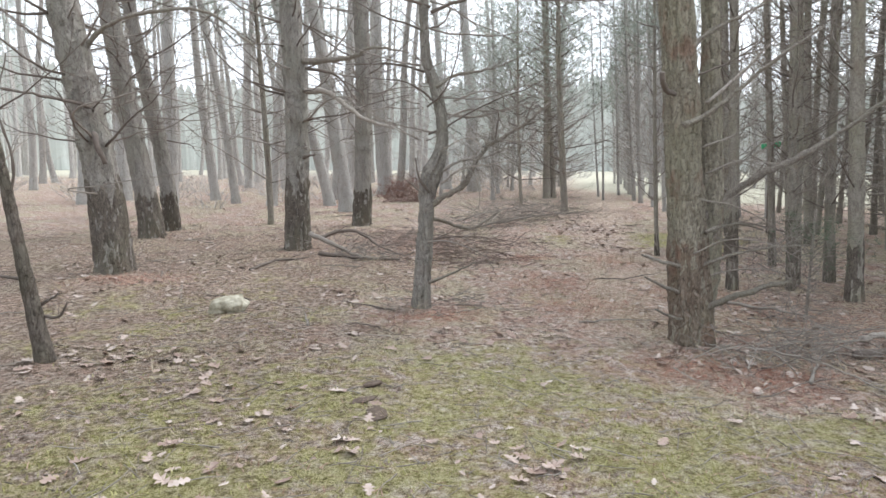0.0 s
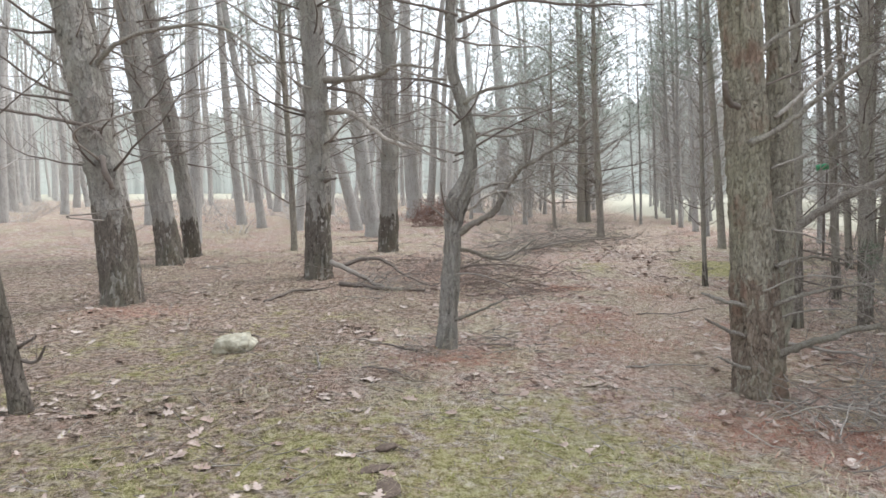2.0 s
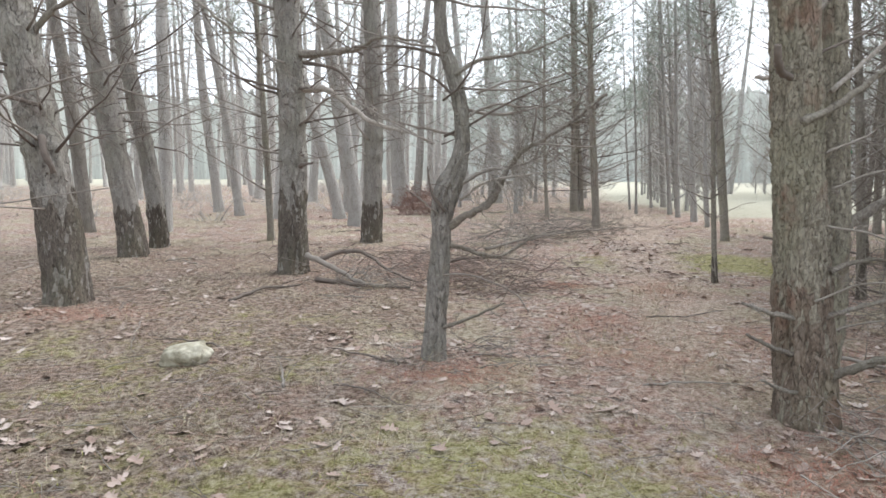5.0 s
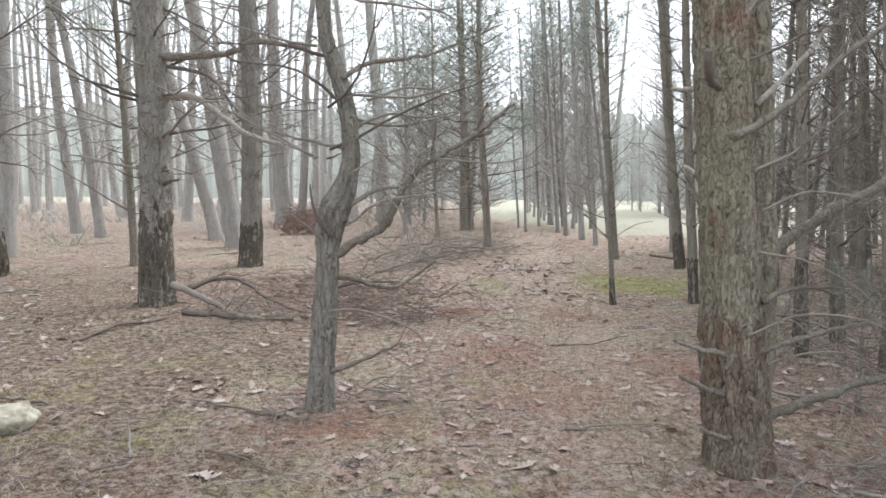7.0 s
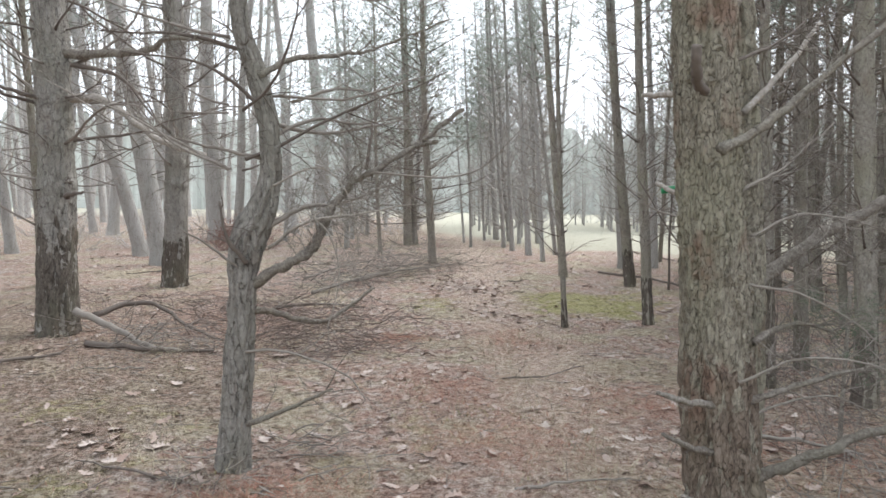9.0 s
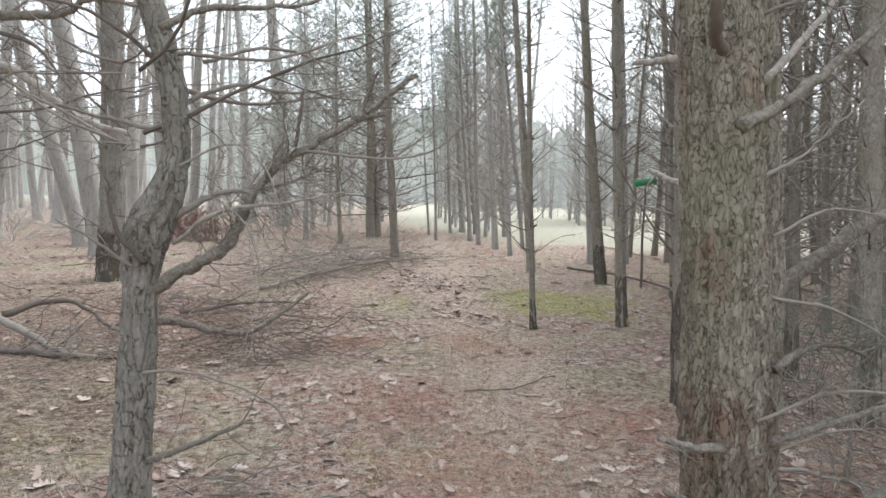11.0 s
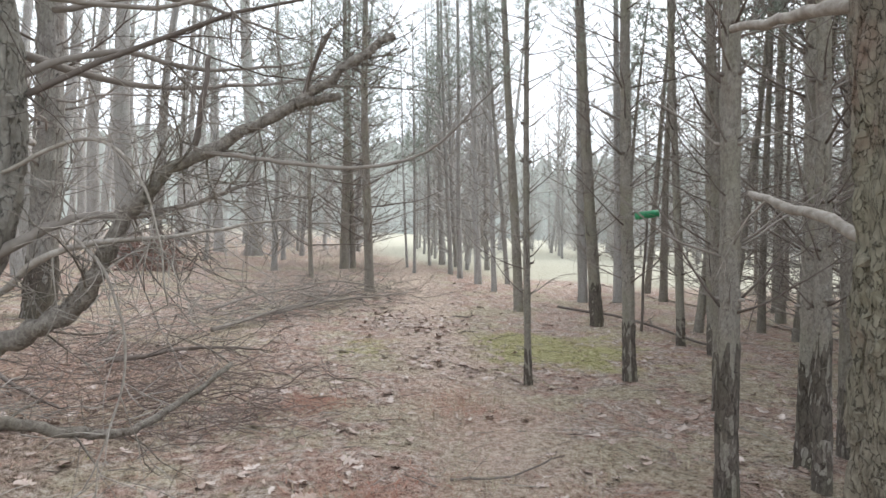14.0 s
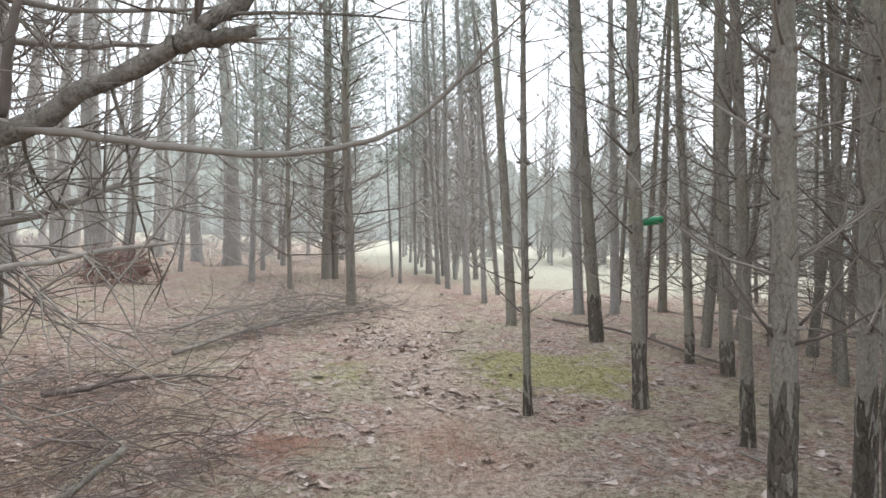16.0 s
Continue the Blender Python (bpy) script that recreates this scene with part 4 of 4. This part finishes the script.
def left_side(r):
    return r.uniform(-16, -8), r.uniform(2, 15)


def thicket(r):
    y = r.uniform(3.5, 13.5)
    return r.uniform(6.2 if y > 7 else 5.6, 12.5), y


def thicket_far(r):
    x = r.uniform(8, 18)
    return x, r.uniform(12, 17.5)


def beyond(r):
    y = r.uniform(34, 66)
    return r.uniform(max(-6, path_x(y) + 4) if y < 46 else -6, 55), y


def behind(r):
    return r.uniform(-14, 14), r.uniform(-16, -4)


# spots out of view at left, where added crowns block sky light
def left_back(r):
    return r.uniform(-10, -4.6), r.uniform(-7, 4.6)


def row_end(r):
    y = r.uniform(21, 40)
    return path_x(y) + r.uniform(1.0, 2.2), y


def meadow_edge(r):
    y = r.uniform(28, 44)
    return path_x(y) + 4 + r.uniform(0, 26), y


def mid_left(r):
    y = r.uniform(20, 42)
    return path_x(y) - r.uniform(1.2, 7), y


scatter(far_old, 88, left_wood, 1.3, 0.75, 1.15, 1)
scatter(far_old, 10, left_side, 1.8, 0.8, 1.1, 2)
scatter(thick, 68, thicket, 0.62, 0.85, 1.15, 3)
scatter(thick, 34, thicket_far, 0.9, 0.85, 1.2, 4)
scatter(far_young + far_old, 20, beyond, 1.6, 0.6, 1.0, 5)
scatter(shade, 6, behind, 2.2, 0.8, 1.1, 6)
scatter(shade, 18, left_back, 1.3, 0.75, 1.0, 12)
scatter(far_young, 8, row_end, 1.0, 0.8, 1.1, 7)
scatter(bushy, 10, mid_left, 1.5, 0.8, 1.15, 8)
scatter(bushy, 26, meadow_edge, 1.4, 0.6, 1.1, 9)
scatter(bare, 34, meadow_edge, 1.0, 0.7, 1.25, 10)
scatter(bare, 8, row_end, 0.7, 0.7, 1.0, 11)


def backdrop():
    """The pale line of woods far off, all round, with the haze put into its colour."""
    mat, nt, bsdf = nodes_of("hazy_distant_wood", 1.0, 0.0)
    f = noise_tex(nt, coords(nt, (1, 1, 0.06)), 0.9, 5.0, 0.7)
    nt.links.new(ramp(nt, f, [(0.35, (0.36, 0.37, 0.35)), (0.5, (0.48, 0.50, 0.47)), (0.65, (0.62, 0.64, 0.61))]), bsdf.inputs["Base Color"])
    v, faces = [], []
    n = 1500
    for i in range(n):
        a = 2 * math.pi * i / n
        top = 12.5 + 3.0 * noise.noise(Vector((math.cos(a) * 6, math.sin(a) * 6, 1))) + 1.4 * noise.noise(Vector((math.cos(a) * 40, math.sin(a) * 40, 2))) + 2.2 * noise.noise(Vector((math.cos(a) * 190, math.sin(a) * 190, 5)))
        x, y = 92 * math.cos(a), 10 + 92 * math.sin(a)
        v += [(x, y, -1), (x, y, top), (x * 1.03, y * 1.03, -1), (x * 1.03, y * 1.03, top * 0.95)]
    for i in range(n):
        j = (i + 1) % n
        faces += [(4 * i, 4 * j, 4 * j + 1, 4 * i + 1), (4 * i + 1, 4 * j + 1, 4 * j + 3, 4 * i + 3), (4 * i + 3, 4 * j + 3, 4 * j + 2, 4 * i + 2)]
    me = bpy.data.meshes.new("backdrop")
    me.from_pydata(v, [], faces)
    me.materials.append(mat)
    return tagged(new("backdrop", me), "line of distant woods on the horizon in haze-pale grey", "woods", "", "structure")


backdrop()

# ---------------------------------------------------------------- undergrowth
def shrub(x, y, size, seed, label, mat_, stems=26, group=""):
    """A bare bush of thin crooked stems."""
    r = random.Random(seed)
    z0 = ground_z(x, y)
    bag = Bag()
    for _ in range(stems):
        an, o = r.uniform(0, 6.28), r.uniform(0, 0.22) * size
        p = Vector((math.cos(an) * o, math.sin(an) * o, -0.02))
        q = wander(p, Vector((math.cos(an) * r.uniform(0.2, 0.9), math.sin(an) * r.uniform(0.2, 0.9), 1)), size * r.uniform(0.5, 1.1), r, 3, 0.3, 0.0)
        bag.tube(q, [0.006 * (1 - 0.8 * i / 3) for i in range(4)], 3, False)
        twigs(bag, q, 0.006, r, 5, 0.4 * size, 1, 3, 0.0, 2)
    ob = piece("shrub", bag, mat_)
    ob.location = (x, y, z0)
    return tagged(ob, label, "shrub", group)


def brush(x, y, ctrl, count, spread, tall, ln, seed, label, mat_):
    """A low heap of crooked dead twigs strewn along a line."""
    r = random.Random(seed)
    z0 = ground_z(x, y)
    bag = Bag()
    line = smooth_path([Vector((a - x, b - y, 0)) for a, b in ctrl], 8)
    for _ in range(count):
        c0 = line[r.randrange(len(line))]
        px, py = c0.x + r.gauss(0, spread), c0.y + r.gauss(0, spread)
        p = Vector((px, py, ground_z(x + px, y + py) - z0 + tall * r.random() ** 1.6))
        a = r.uniform(0, 6.28)
        L = ln * r.uniform(0.3, 1.0)
        q = wander(p, Vector((math.cos(a), math.sin(a), r.uniform(-0.1, 0.35))), L, r, 5, 0.28, -0.03)
        r0 = r.uniform(0.0028, 0.0065)
        bag.tube(q, [r0 * (1 - 0.7 * i / 5) for i in range(6)], 4, False)
        twigs(bag, q, r0, r, 4, L * 0.5, 1, 3, 0.0, 3)
    ob = piece("brush_heap", bag, mat_)
    ob.location = (x, y, z0)
    return tagged(ob, label, "brush", "", "stuff")


brush(0.4, 9.25, [(-0.1, 9.15), (0.4, 9.25), (0.85, 9.35)], 200, 0.3, 0.36, 0.55, 1, "low heap of fine grey-brown dead twigs", TWIG_RED)
brush(1.6, 14.2, [(0.3, 12.7), (1.1, 13.9), (2.0, 14.9), (3.0, 15.9)], 300, 0.4, 0.34, 1.2, 2, "long pile of cut grey branches beside the path", TWIG)
brush(-1.1, 9.4, [(-1.6, 9.6), (-1.1, 9.3), (-0.6, 9.1)], 90, 0.25, 0.2, 0.6, 3, "tangle of dead twigs at the old pine's foot", TWIG)
brush(-0.7, 10.6, [(-2.0, 11.5), (-0.9, 10.6), (0.0, 10.2), (0.6, 10.9)], 200, 0.5, 0.13, 0.6, 7, "broad tangle of grey-brown cut twigs on the ground", TWIG_RED)
brush(2.7, 4.9, [(2.3, 4.7), (2.7, 5.0), (3.2, 5.3)], 150, 0.3, 0.2, 0.65, 4, "dead twigs strewn under the broad pine", TWIG)
brush(-0.5, 11.3, [(-1.2, 11.0), (-0.4, 11.4), (0.3, 11.6)], 80, 0.35, 0.15, 0.7, 5, "dead twigs strewn over the leaf litter", TWIG_DARK)
brush(0.0, 6.5, [(-0.3, 6.3), (0.1, 6.5), (0.4, 6.3)], 50, 0.2, 0.1, 0.4, 6, "fine dead twigs at the forked pine's foot", TWIG)
# undergrowth far off, its twig colour lightened in place of haze
far_shrub = [shrub(-9 - i, 24 + i, 1.5, 20 + i, "tangle of bare undergrowth in haze-paled grey", HAZE_TWIG, 22, "undergrowth") for i in range(3)]
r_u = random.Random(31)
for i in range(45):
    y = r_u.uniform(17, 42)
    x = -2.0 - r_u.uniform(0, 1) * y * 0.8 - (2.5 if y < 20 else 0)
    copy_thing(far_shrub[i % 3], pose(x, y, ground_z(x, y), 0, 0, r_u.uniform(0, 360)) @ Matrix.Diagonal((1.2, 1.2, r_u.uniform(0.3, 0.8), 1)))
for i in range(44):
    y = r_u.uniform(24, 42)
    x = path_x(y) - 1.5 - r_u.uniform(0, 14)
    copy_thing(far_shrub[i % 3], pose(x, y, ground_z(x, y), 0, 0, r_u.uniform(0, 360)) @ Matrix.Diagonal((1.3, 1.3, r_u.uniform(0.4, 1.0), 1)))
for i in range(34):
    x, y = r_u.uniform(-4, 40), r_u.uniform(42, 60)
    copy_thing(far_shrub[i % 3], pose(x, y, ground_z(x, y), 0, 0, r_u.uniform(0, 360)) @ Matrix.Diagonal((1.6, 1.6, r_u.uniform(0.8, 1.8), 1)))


def rusty_heap():
    """A mound of dead reddish boughs."""
    r = random.Random(5)
    x, y = -1.27, 19.6
    bag = Bag()
    for _ in range(420):
        an, o = r.uniform(0, 6.28), math.sqrt(r.random())
        p = Vector((math.cos(an) * o * 0.75, math.sin(an) * o * 0.4, r.uniform(0, 0.62) * (1 - 0.5 * o * o)))
        q = wander(p, unit(r) + Vector((0, 0, 0.3)), r.uniform(0.15, 0.4), r, 3, 0.3)
        bag.tube(q, [0.006, 0.005, 0.004, 0.002], 3, False)
        tuft(bag, q[-1], Vector((0, 0, 1)), r, 8, 0.12, 0.005)
    ob = piece("brush_heap", bag, RUST)
    ob.location = (x, y, ground_z(x, y))
    return tagged(ob, "rust-red heap of dead pine boughs on the ground", "brush", "", "stuff")


rusty_heap()


def fallen(ctrl, r0, r1, seed, label, mat_=TWIG_DARK, count=8, reach=0.5, name="fallen_branch"):
    """A crooked branch lying on the ground."""
    r = random.Random(seed)
    pts = []
    for x, y, up in ctrl:
        pts.append(Vector((x, y, ground_z(x, y) + r0 * 0.6 + up)))
    pts = smooth_path(pts, 5)
    o = pts[0].copy()
    pts = [p - o + unit(r) * 0.012 for p in pts]
    m = len(pts) - 1
    bag = Bag()
    bag.tube(pts, [r0 + (r1 - r0) * i / m for i in range(m + 1)], 8)
    twigs(bag, pts, r0 * 0.7, r, count, reach, 2, 4, 0.02)
    ob = piece(name, bag, mat_)
    ob.location = o
    return tagged(ob, label, "branch", "fallen branches")


fallen([(-2.39, 8.21, 0), (-2.2, 8.72, 0.03), (-1.84, 8.95, 0.02)], 0.02, 0.01, 1, "thin dark fallen branch on the leaf litter", TWIG_DARK, 5, 0.3)
fallen([(-1.98, 9.75, 0.25), (-1.6, 9.55, 0.12), (-1.2, 9.2, 0.03), (-0.9, 9.0, 0)], 0.04, 0.015, 2, "grey fallen limb leaning from the old pine", TWIG, 8, 0.5)
fallen([(-1.9, 10.1, 0.15), (-1.6, 10.3, 0.22), (-1.3, 10.25, 0.2), (-0.95, 9.9, 0.05), (-0.6, 9.6, 0)], 0.032, 0.01, 3, "dark arched fallen limb beside the old pine", TWIG_DARK, 10, 0.6)
fallen([(-1.75, 9.3, 0.02), (-1.2, 9.15, 0.03), (-0.6, 8.97, 0.02)], 0.03, 0.012, 4, "dark rotten fallen branch on the litter", TWIG_DARK, 8, 0.4)
fallen([(0.3, 12.4, 0.02), (0.8, 13.2, 0.05), (1.5, 14.2, 0.12), (2.3, 15.0, 0.2)], 0.03, 0.008, 5, "long fallen branch with many fine twigs", TWIG, 22, 1.0)
fallen([(1.0, 13.6, 0.05), (1.8, 14.3, 0.12), (2.7, 15.0, 0.12), (3.4, 16.1, 0.05)], 0.022, 0.006, 6, "fallen branch with fine grey twigs by the path", TWIG, 20, 0.9)
fallen([(0.2, 13.4, 0.1), (1.0, 14.9, 0.15), (2.1, 16.0, 0.2), (2.9, 16.5, 0.1)], 0.02, 0.006, 7, "fallen branch with fine grey twigs by the path", TWIG, 20, 1.0)
fallen([(5.7, 14.8, 0.02), (6.1, 13.2, 0.04), (6.15, 11.3, 0.02)], 0.022, 0.014, 8, "long thin fallen trunk among the young pines", TWIG_DARK, 4, 0.4)
fallen([(1.78, 7.96, 0.01), (2.04, 7.89, 0.02), (2.57, 8.13, 0.05)], 0.009, 0.004, 9, "thin dark twig on the path", TWIG_DARK, 4, 0.25)
fallen([(-0.5, 10.8, 0.03), (0.2, 11.3, 0.06), (0.8, 11.4, 0.04)], 0.025, 0.008, 10, "dark fallen branch on the litter", TWIG_DARK, 14, 0.7)
fallen([(2.5, 4.3, 0.02), (2.9, 4.9, 0.04), (3.5, 5.4, 0.04)], 0.014, 0.005, 11, "thin dead branch lying under the broad pine", TWIG, 14, 0.5)
fallen([(2.3, 4.8, 0.1), (2.6, 4.5, 0.12), (2.9, 4.1, 0.03)], 0.010, 0.004, 12, "thin dead branch lying under the broad pine", TWIG, 14, 0.45)
fallen([(2.6, 6.6, 0.04), (3.0, 6.2, 0.05), (3.4, 6.0, 0.03)], 0.018, 0.007, 13, "thin dead branch lying under the broad pine", TWIG, 12, 0.5)
fallen([(3.45, 5.35, 0.03), (3.62, 5.4, 0.04), (3.85, 5.45, 0.03)], 0.03, 0.02, 14, "short pale broken piece of wood on needles", PALE, 1, 0.1)
fallen([(3.2, 5.05, 0.02), (3.7, 5.1, 0.02), (4.3, 5.2, 0.02)], 0.03, 0.02, 15, "dark fallen pole lying on the needles", TWIG_DARK, 4, 0.3)
r_f = random.Random(88)
for i in range(46):
    x, y = r_f.uniform(-6, 7), r_f.uniform(3.2, 17)
    if abs(x - path_x(y)) < 0.4 or (x < 1.6 and y < 4.5):
        continue
    a, ln = r_f.uniform(0, 6.28), r_f.uniform(0.2, 0.9)
    dx, dy = math.cos(a) * ln, math.sin(a) * ln
    fallen([(x, y, 0), (x + dx * 0.5, y + dy * 0.5, 0.02), (x + dx, y + dy, 0.01)], r_f.uniform(0.005, 0.013), 0.003, 200 + i, "small dead twig on the leaf litter", TWIG if i % 2 else TWIG_DARK, 4, 0.25, "fallen_twig")


# ---------------------------------------------------------------- stone, clod, green tube
def lump(name, x, y, size, seed, material, label, category, cuts=5, flat=0.35):
    bm = bmesh.new()
    bmesh.ops.create_icosphere(bm, subdivisions=cuts, radius=1.0)
    off = Vector((seed * 5.1, 2.0, seed))
    for v in bm.verts:
        d = v.co.normalized()
        k = 1 + 0.3 * noise.noise(d * 1.2 + off) + 0.16 * noise.noise(d * 2.8 + off) + 0.05 * noise.noise(d * 9 + off)
        p = d * k
        if p.z > 0.62:
            p.z = 0.62 + (p.z - 0.62) * flat
        v.co = Vector((p.x * size[0], p.y * size[1], p.z * size[2]))
    me = bpy.data.meshes.new(name)
    bm.to_mesh(me)
    bm.free()
    me.materials.append(material)
    me.polygons.foreach_set("use_smooth", [True] * len(me.polygons))
    ob = new(name, me)
    ob.matrix_world = pose(x, y, ground_z(x, y) + size[2] * 0.35, 0, -8, 12)
    return tagged(ob, label, category)


lump("stone", -2.0, 6.2, (0.175, 0.13, 0.125), 2, stone_material(), "pale grey field stone resting on the leaf litter", "stone")
SOIL = plain_material("dark_soil", [(0.07, 0.05, 0.042), (0.12, 0.09, 0.072), (0.19, 0.145, 0.12)], 40.0, 0.95, False, 0.8)
lump("earth_clod", -0.40, 4.2, (0.06, 0.04, 0.022), 4, SOIL, "dark clod of turned earth in the moss", "soil", 4)
lump("earth_clod", -0.33, 3.75, (0.07, 0.11, 0.014), 5, SOIL, "dark clod of turned earth in the moss", "soil", 4)
lump("earth_clod", -0.44, 3.98, (0.08, 0.05, 0.014), 6, SOIL, "dark clod of turned earth in the moss", "soil", 4)


def green_tube():
    x, y = 5.9, 12.6
    z0 = ground_z(x, y)
    post = thing("stick", x, y, z0, "thin dead upright stick among the young pines", "stick")
    bag = Bag()
    pts = [Vector((0.01 * math.sin(i), 0, -0.1 + 0.182 * i)) for i in range(10)]
    bag.tube(pts, [0.022 - 0.0008 * i for i in range(10)], 8)
    twigs(bag, pts, 0.012, random.Random(3), 8, 0.35, 1)
    piece("shaft", bag, TWIG_DARK, post)
    tube = Bag()
    axis = [Vector((-0.16, 0, 0)), Vector((-0.155, 0, 0)), Vector((-0.15, 0, 0)), Vector((0.11, 0, 0)), Vector((0.13, 0, 0)), Vector((0.16, 0, 0)), Vector((0.175, 0, 0))]
    tube.tube(axis, [0.01, 0.045, 0.052, 0.052, 0.046, 0.05, 0.01], 16)
    ob = piece("plastic_tube", tube, green_plastic())
    ob.matrix_world = pose(x - 0.02, y - 0.02, z0 + 1.60, 0, -10, -18)
    return tagged(ob, "bright green plastic tube stuck on a dead stick", "tube")


green_tube()


# ---------------------------------------------------------------- litter, grass and leaves
def litter_spot(r, lo=-7.0, hi=8.5, far=19.0):
    """A place on the floor in front, more often close by."""
    y = 0.6 + (far - 0.6) * r.random() ** 1.5
    half = 1.6 + 0.62 * y
    return max(lo, min(hi, 0.9 + 0.12 * y + r.uniform(-1, 1) * half)), y


def leaves(count, seed):
    r = random.Random(seed)
    bag = Bag()
    outline = [(0, -0.5), (0.16, -0.38), (0.07, -0.24), (0.34, -0.14), (0.12, 0.0), (0.42, 0.14), (0.14, 0.22), (0.22, 0.40), (0.0, 0.5)]
    outline = outline + [(-x, y) for x, y in outline[-2:0:-1]]
    for _ in range(count):
        x, y = litter_spot(r)
        if r.random() < 0.14:
            x, y = r.gauss(2.75, 0.4), r.gauss(12.4, 1.2)
        moss, path, meadow = zones(x, y)
        if noise.noise(Vector((x * 1.1, y * 1.1, 5))) < r.uniform(-0.5, 0.3) or (moss > 0.35 and r.random() < 0.7):
            continue
        s = 0.03 + 0.09 * r.random() ** 1.4
        m = pose(x, y, ground_z(x, y) + 0.012, r.gauss(0, 11), r.gauss(0, 11), r.uniform(0, 360))
        curl, fold = r.uniform(-0.4, 0.8), r.uniform(-0.3, 0.6)
        b = len(bag.v)
        bag.v.append(m @ Vector((0, 0, 0)))
        for u, w in outline:
            u2, w2 = u * s * r.uniform(0.8, 1.2), w * s
            bag.v.append(m @ Vector((u2, w2, s * (curl * w * w + fold * u * u * 2))))
        n = len(outline)
        for k in range(n):
            bag.f.append((b, b + 1 + k, b + 1 + (k + 1) % n))
    return tagged(piece("leaf_litter", bag, LEAF, None, "", False), "scattered dry pale-brown oak leaves on the ground", "leaves", "", "stuff")


def blades(name, count, material, seed, label, category, choose, ln, w, lift, far=14.0, spot=None):
    r = random.Random(seed)
    bag = Bag()
    for _ in range(count):
        x, y = spot(r) if spot else litter_spot(r, far=far)
        if not choose(x, y, r):
            continue
        z = ground_z(x, y)
        a = r.uniform(0, 6.28)
        L = r.uniform(*ln)
        up = r.uniform(*lift)
        d = Vector((math.cos(a), math.sin(a), up)).normalized() * L
        side = Vector((-math.sin(a), math.cos(a), 0))
        ww = w * r.uniform(0.6, 1.3)
        p = Vector((x, y, z + 0.003))
        b = len(bag.v)
        mid = p + d * 0.55 + Vector((0, 0, 0.06 * L))
        bag.v += [p - side * ww, p + side * ww, mid + side * ww * 0.8, mid - side * ww * 0.8, p + d - Vector((0, 0, 0.10 * L * up))]
        bag.f += [(b, b + 1, b + 2, b + 3), (b + 3, b + 2, b + 4)]
    return tagged(piece(name, bag, material, None, "", False), label, category, "", "stuff")


leaves(12500, 51)
blades("needle_litter", 52000, LITTER, 52, "fallen reddish-brown pine needles covering the floor", "needles",
       lambda x, y, r: zones(x, y)[0] < r.random() * 0.8, (0.03, 0.09), 0.0022, (0.0, 0.3))
blades("grass", 70000, GRASS, 53, "short green moss and grass in patches", "grass",
       lambda x, y, r: zones(x, y)[0] + 0.5 * noise.noise(Vector((x * 1.6, y * 1.6, 1))) > r.uniform(0.3, 0.95), (0.012, 0.042), 0.0024, (0.3, 1.4), 13.0)
blades("dry_grass", 60000, STRAW, 54, "thin dry straw-coloured grass blades", "grass",
       lambda x, y, r: noise.noise(Vector((x * 0.9, y * 0.9, 8))) - 0.5 * zones(x, y)[0] > r.uniform(-0.3, 0.4), (0.03, 0.12), 0.0018, (0.05, 0.8), 16.0)


def debris(count, seed):
    """Short broken twigs lying everywhere on the floor."""
    r = random.Random(seed)
    bag = Bag()
    for _ in range(count):
        x, y = litter_spot(r, far=17.0)
        a, ln = r.uniform(0, 6.28), r.uniform(0.04, 0.3)
        p = Vector((x, y, ground_z(x, y) + 0.006))
        q = wander(p, Vector((math.cos(a), math.sin(a), r.uniform(-0.02, 0.12))), ln, r, 3, 0.16, 0.0)
        r0 = r.uniform(0.0015, 0.0045)
        bag.tube(q, [r0, r0 * 0.9, r0 * 0.7, r0 * 0.4], 3, False)
    return tagged(piece("twig_litter", bag, TWIG, None, ""), "short broken dead twigs strewn over the floor", "twigs", "", "stuff")


debris(4200, 61)
r_t = random.Random(91)
TUFTS = [(r_t.gauss(0.3, 1.3), r_t.uniform(3.6, 9.5)) for _ in range(40)] + [(r_t.uniform(1.5, 3.5), r_t.uniform(5.5, 9.5)) for _ in range(22)]


def tuft_spot(r):
    x, y = r.choice(TUFTS)
    return r.gauss(x, 0.12), r.gauss(y, 0.12)


blades("straw_stalks", 2600, STRAW, 56, "long dry straw stalks in loose tufts", "grass",
       lambda x, y, r: True, (0.08, 0.24), 0.0012, (0.1, 1.6), spot=tuft_spot)


# rust-red needle drifts under the trees
DRIFT = plain_material("red_needles", [(0.22, 0.095, 0.065), (0.36, 0.18, 0.13), (0.48, 0.29, 0.22)], 12.0)

def drift_spot(r):
    x, y, rx, ry = r.choice(DRIFTS)
    return r.gauss(x, rx * 0.8), r.gauss(y, ry * 0.8)


blades("needle_drift", 22000, DRIFT, 55, "drifts of rust-red pine needles under the trees", "needles",
       lambda x, y, r: rustiness(x, y) > r.uniform(0.15, 1.2), (0.03, 0.10), 0.0022, (0.0, 0.35), spot=drift_spot)
